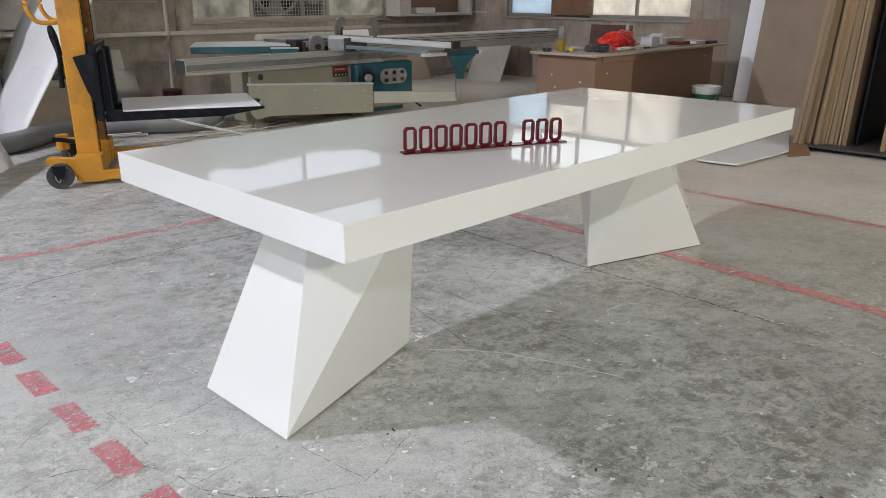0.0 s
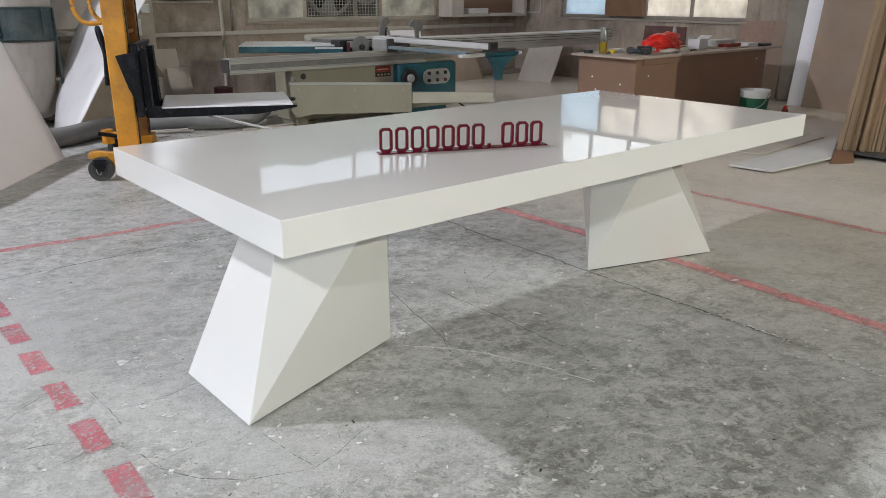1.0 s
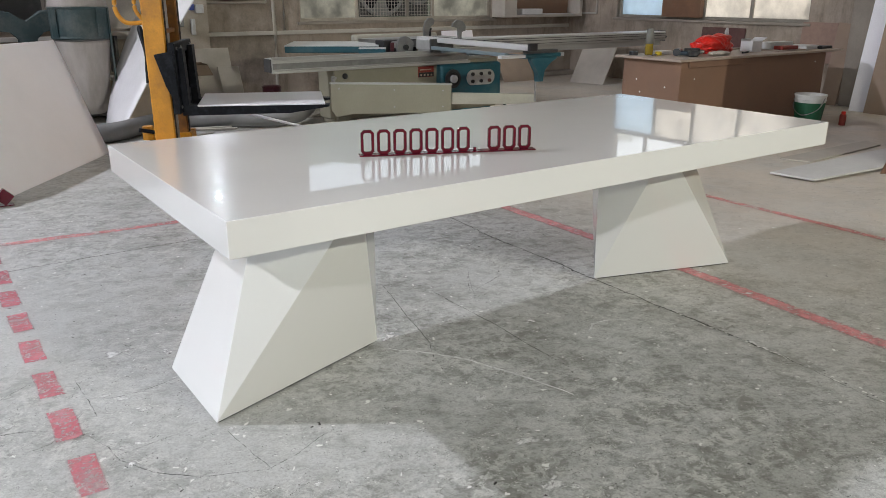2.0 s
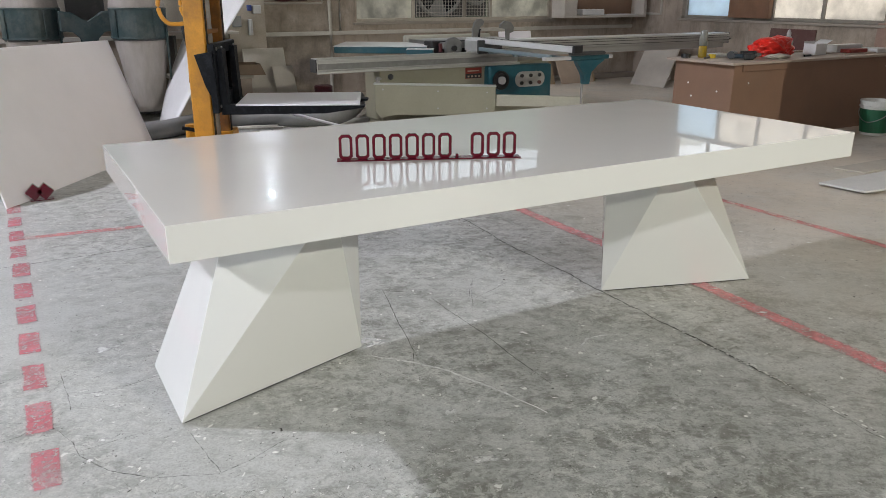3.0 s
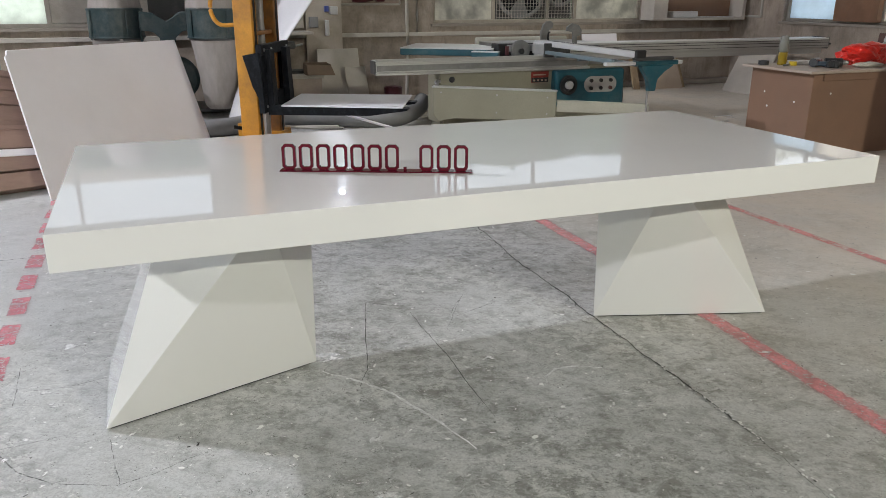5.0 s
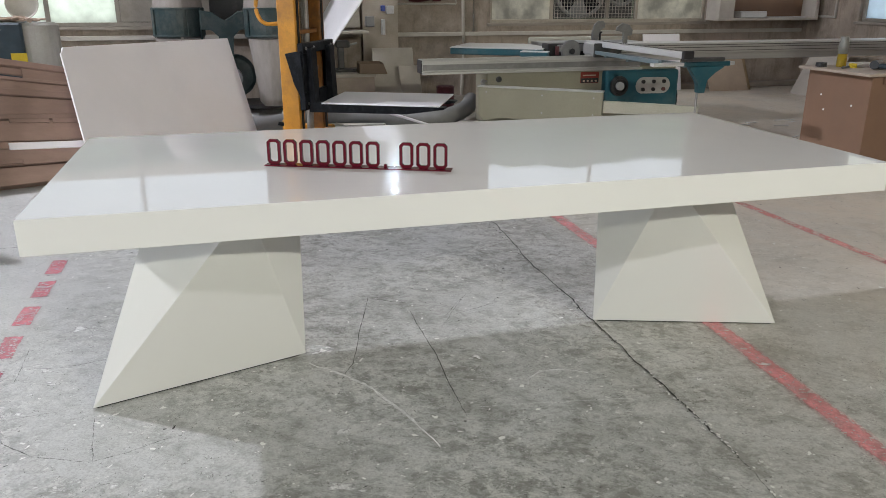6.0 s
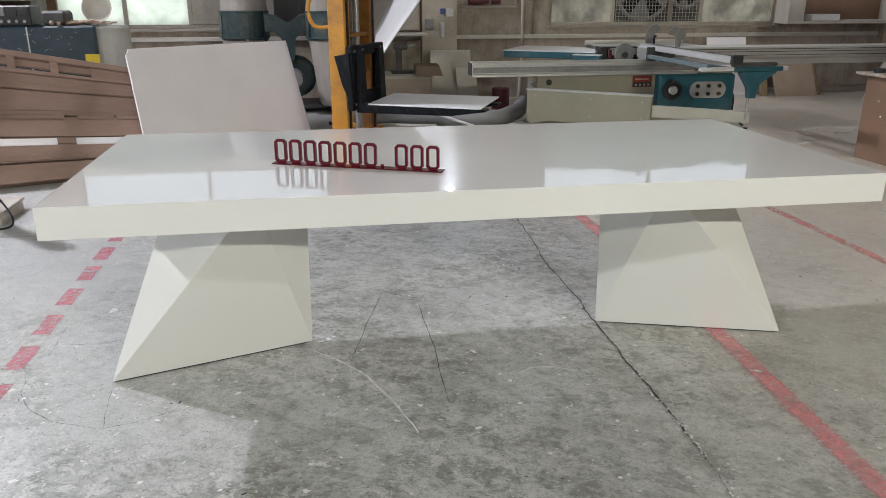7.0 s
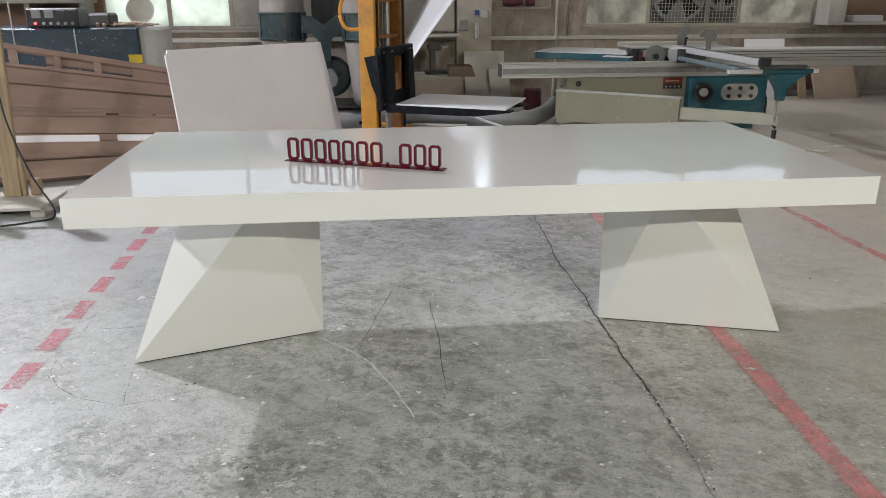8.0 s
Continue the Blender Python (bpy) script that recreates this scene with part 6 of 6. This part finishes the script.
def drill(x, y, turn):
    d = thing("cordless_drill", (x, y, DZ), "black and blue cordless drill lying on its side", "drill")
    m_ = Matrix.Translation((x, y, DZ)) @ Matrix.Rotation(turn, 4, "Z")
    part("drill_body", rod(m_ @ Vector((-0.07, 0, 0.038)), m_ @ Vector((0.07, 0, 0.038)), 0.036, 14), black_plastic, d)
    part("chuck", rod(m_ @ Vector((0.07, 0, 0.038)), m_ @ Vector((0.12, 0, 0.038)), 0.024, 12, r2=0.014), steel, d)
    part("grip", box(-0.06, -0.015, -0.13, -0.02, 0.012, 0.05, 0.008, m=m_), navy_box, d)
    part("battery", box(-0.085, 0.01, -0.18, -0.125, 0.003, 0.06, 0.008, m=m_), black_plastic, d)


drill(5.72, 3.18, 0.5)
drill(5.86, 3.12, -0.6)
# crumpled bag
bagb = bmesh.new()
bmesh.ops.create_icosphere(bagb, subdivisions=4, radius=1)
for v in bagb.verts:
    p = v.co.copy()
    n1 = noise.noise(p * 2.1 + Vector((3, 1, 7))) * 0.28 + noise.noise(p * 5.5) * 0.10 + abs(noise.noise(p * 9.0)) * 0.07
    q = p * (1 + n1)
    v.co = Vector((6.30 + q.x * 0.25, 3.2 + q.y * 0.14, DZ + max(0.002, 0.085 + q.z * 0.105)))
tagged(part("plastic_bag", bagb, red_bag_m), "crumpled bright red plastic bag on the workbench", "bag")
glove = bmesh.new()
bmesh.ops.create_icosphere(glove, subdivisions=3, radius=1)
for v in glove.verts:
    q = v.co * (1 + 0.25 * noise.noise(v.co * 3))
    v.co = Vector((6.12 + q.x * 0.16, 2.99 + q.y * 0.06, DZ + max(0.002, 0.02 + q.z * 0.025)))
tagged(part("work_rag", glove, board_grey), "crumpled grey rag on the workbench", "rag")
jar = thing("glue_bottle", (6.72, 3.35, DZ), "white squeeze bottle with a pointed cap", "bottle")
part("bottle_body", lathe([(0.045, 0.002), (0.048, 0.01), (0.048, 0.14), (0.02, 0.18)], (6.72, 3.35, DZ), 16), clear_grey, jar, smooth=True)
part("cap", lathe([(0.02, 0.18), (0.022, 0.2), (0.012, 0.235), (0.006, 0.24)], (6.72, 3.35, DZ), 12), socket_white, jar)
wb = thing("white_carton", (6.85, 3.15, DZ), "open white carton with lifted flaps", "carton")
for bx in ((6.80, 6.97, 3.08, 3.083, 0.001, 0.11), (6.80, 6.97, 3.217, 3.22, 0.001, 0.13), (6.80, 6.803, 3.083, 3.217, 0.001, 0.11), (6.967, 6.97, 3.083, 3.217, 0.001, 0.11), (6.803, 6.967, 3.083, 3.217, 0.001, 0.004)):
    part("carton_wall", box(bx[0], bx[1], bx[2], bx[3], DZ + bx[4], DZ + bx[5]), paper, wb)
part("flap", slab([(6.97, 3.08, DZ + 0.11), (6.97, 3.22, DZ + 0.11), (7.05, 3.22, DZ + 0.14), (7.05, 3.08, DZ + 0.14)], 0.003), paper, wb)
tray = thing("parts_tray", (7.35, 3.1, DZ), "flat tray with red packets and white cartons", "tray")
part("tray_board", box(7.1, 7.62, 2.96, 3.3, DZ, DZ + 0.012, 0.002), desk_top, tray)
tagged(part("red_packet", box(7.22, 7.52, 2.99, 3.1, DZ + 0.012, DZ + 0.05, 0.006), red_sign), "flat red packet with pale marks", "packet")
tagged(part("white_carton_flat", box(7.2, 7.62, 3.12, 3.24, DZ + 0.012, DZ + 0.085, 0.003), socket_white), "long white carton on the tray", "carton")
tagged(part("paper_stack", box(7.7, 7.95, 3.0, 3.22, DZ, DZ + 0.04, 0.004), paper), "stack of white papers on the workbench", "papers")
tagged(part("black_case", box(7.92, 8.15, 2.95, 3.15, DZ, DZ + 0.03, 0.008), black_plastic), "thin black case on the workbench", "case")
tagged(part("leaning_board", slab([(8.97, 3.84, 0.48), (8.97, 3.38, 0.48), (9.0, 3.38, 0.97), (9.0, 3.84, 0.97)], 0.02), crate_wood), "brown board leaning under the window", "board", "leaning boards")
tagged(part("leaning_board", slab([(8.82, 3.37, 0.0), (8.82, 3.17, 0.0), (8.99, 3.17, 0.96), (8.99, 3.37, 0.98)], 0.02), mdf_dusty), "dusty brown offcut leaning against the wall", "board", "leaning boards")
tagged(part("maroon_board", slab([(8.96, 5.35, 0.5), (8.96, 4.65, 0.5), (9.0, 4.65, 0.86), (9.0, 5.35, 0.86)], 0.015), maroon), "maroon board leaning below the window", "board", "leaning boards")
part("window_board", box(8.99, 9.02 + 0.05, 5.42, 6.10, 0.98, 1.9, 0.003), brown_panel)
tagged(bpy.data.objects["window_board"], "brown board blocking one window pane", "board")

for k, (x, y, l, a) in enumerate(((5.52, 3.3, 0.06, 0.4), (5.95, 3.3, 0.09, -0.5), (6.6, 3.02, 0.07, 0.2), (7.0, 3.42, 0.11, 0.1))):
    tagged(part("hand_tool", rod((x - l * math.cos(a), y - l * math.sin(a), DZ + 0.01), (x + l * math.cos(a), y + l * math.sin(a), DZ + 0.01), 0.009, 8), (fan_dark, steel, black_plastic, board_tan)[k]), "small hand tool lying on the workbench", "tool", "tools on the workbench")

# ---- bucket ----
BX, BY = 7.06, 2.51
bk = thing("paint_bucket", (BX, BY, 0), "white plastic bucket with a green label band", "bucket")
part("bucket_body", lathe([(0.115, 0.0), (0.12, 0.01), (0.152, 0.31), (0.157, 0.315), (0.157, 0.33), (0.147, 0.33), (0.142, 0.31), (0.112, 0.02)], (BX, BY, 0), 28), bucket_white, bk)
part("rim_ring", lathe([(0.150, 0.265), (0.156, 0.268), (0.156, 0.278), (0.1505, 0.28)], (BX, BY, 0), 28), bucket_white, bk)
part("label_band", lathe([(0.1235, 0.025), (0.1478, 0.25), (0.1484, 0.25), (0.124, 0.025)], (BX, BY, 0.0), 28), green_paint, bk)
part("handle", tube([(BX, BY - 0.155, 0.30), (BX - 0.09, BY - 0.14, 0.19), (BX - 0.155, BY - 0.02, 0.13), (BX - 0.09, BY + 0.12, 0.19), (BX, BY + 0.155, 0.30)], 0.005, 8), steel, bk, smooth=True)

can = thing("spray_can", (7.42, 2.33, 0), "small red can on the floor beside the bucket", "can")
part("can_body", lathe([(0.03, 0.0), (0.033, 0.006), (0.033, 0.10), (0.026, 0.115)], (7.42, 2.33, 0), 16), red_sign, can)
part("can_cap", lathe([(0.022, 0.115), (0.022, 0.14), (0.018, 0.145), (0.001, 0.146)], (7.42, 2.33, 0), 16), red_bag_m, can)

# ---- standing boards by the east wall ----
tagged(part("tall_white_board", slab([(8.55, 2.86, 0), (8.55, 2.66, 0), (8.84, 2.62, 2.4), (8.84, 2.82, 2.4)], 0.02), sheet_white), "tall narrow white board leaning at the column", "board", "standing boards")
tagged(part("tall_brown_board", slab([(8.50, 2.66, 0), (8.50, 1.44, 0), (8.80, 1.40, 2.44), (8.80, 2.62, 2.44)], 0.018), mdf_dusty), "tall dusty brown board standing on edge", "board", "standing boards")
ys = 1.065
r = random.Random(12)
while ys > 0.69:
    w = r.choice((0.018, 0.025, 0.03, 0.038))
    x = 5.80 + (1.065 - ys) * 0.44 + r.uniform(-0.03, 0.03)
    top = ys - 0.20 + (1.065 - ys) * 0.39
    h = 2.3 + r.uniform(-0.1, 0.12)
    z = 0.055
    bm = solid([(x, ys - w, z), (x, ys, z), (x + 1.2, ys + 0.02, z), (x + 1.2, ys - w + 0.02, z)], [(x, top - w, h), (x, top, h), (x + 1.2, top + 0.02, h), (x + 1.2, top - w + 0.02, h)])
    tagged(part("standing_board", bevelled(bm, 0.002), mdf_edge), "tan board standing on edge in a tight row", "board", "row of standing boards")
    ys -= w + r.uniform(0.002, 0.012)
pal = thing("low_pallet", (6.6, 0.75, 0), "dark low timber pallet under the standing boards", "pallet")
for x in (5.92, 6.5, 7.0):
    part("bearer", box(x, x + 0.09, -0.3, 1.07, 0.0, 0.034, 0.004), fan_dark, pal)
part("deck", box(5.79, 7.3, -0.3, 1.085, 0.034, 0.054, 0.004), fan_dark, pal)
# black sheet added where only a shaded gap lies; the tan panel is real
tagged(part("dark_board", slab([(6.02, 0.61, 0.056), (7.2, 0.63, 0.056), (7.2, 0.56, 2.2), (6.02, 0.54, 2.2)], 0.02), black_steel), "added black sheet filling the shaded gap beside the board row", "board", "row of standing boards")
tagged(part("dark_board", slab([(5.90, 0.375, 0.056), (7.2, 0.40, 0.056), (7.2, 0.33, 2.2), (5.90, 0.305, 2.2)], 0.03), mdf_edge), "tan panel standing beside the board row", "board", "row of standing boards")
tagged(part("floor_sheet", slab([(4.66, 1.40, 0.03), (4.70, 1.07, 0.03), (5.55, 1.0, 0.03), (6.5, 1.36, 0.03)], 0.016), paper), "dusty white sheet lying on the floor", "sheet", "sheets on the floor")
tagged(part("floor_sheet", slab([(5.27, 1.70, 0.014), (5.33, 1.47, 0.014), (6.58, 1.52, 0.014), (6.66, 1.70, 0.014)], 0.014), board_grey), "grey dusty sheet lying on the floor", "sheet", "sheets on the floor")
tagged(part("batten", box(5.1, 5.9, 1.2, 1.24, 0.0, 0.014), fan_dark), "dark thin batten under a floor sheet", "batten")
tagged(part("short_offcut", slab([(5.40, 0.95, 0.0), (5.60, 0.84, 0.0), (5.785, 0.93, 0.055), (5.76, 1.07, 0.06)], 0.010), brown_panel), "brown offcut propped by the board row", "board")
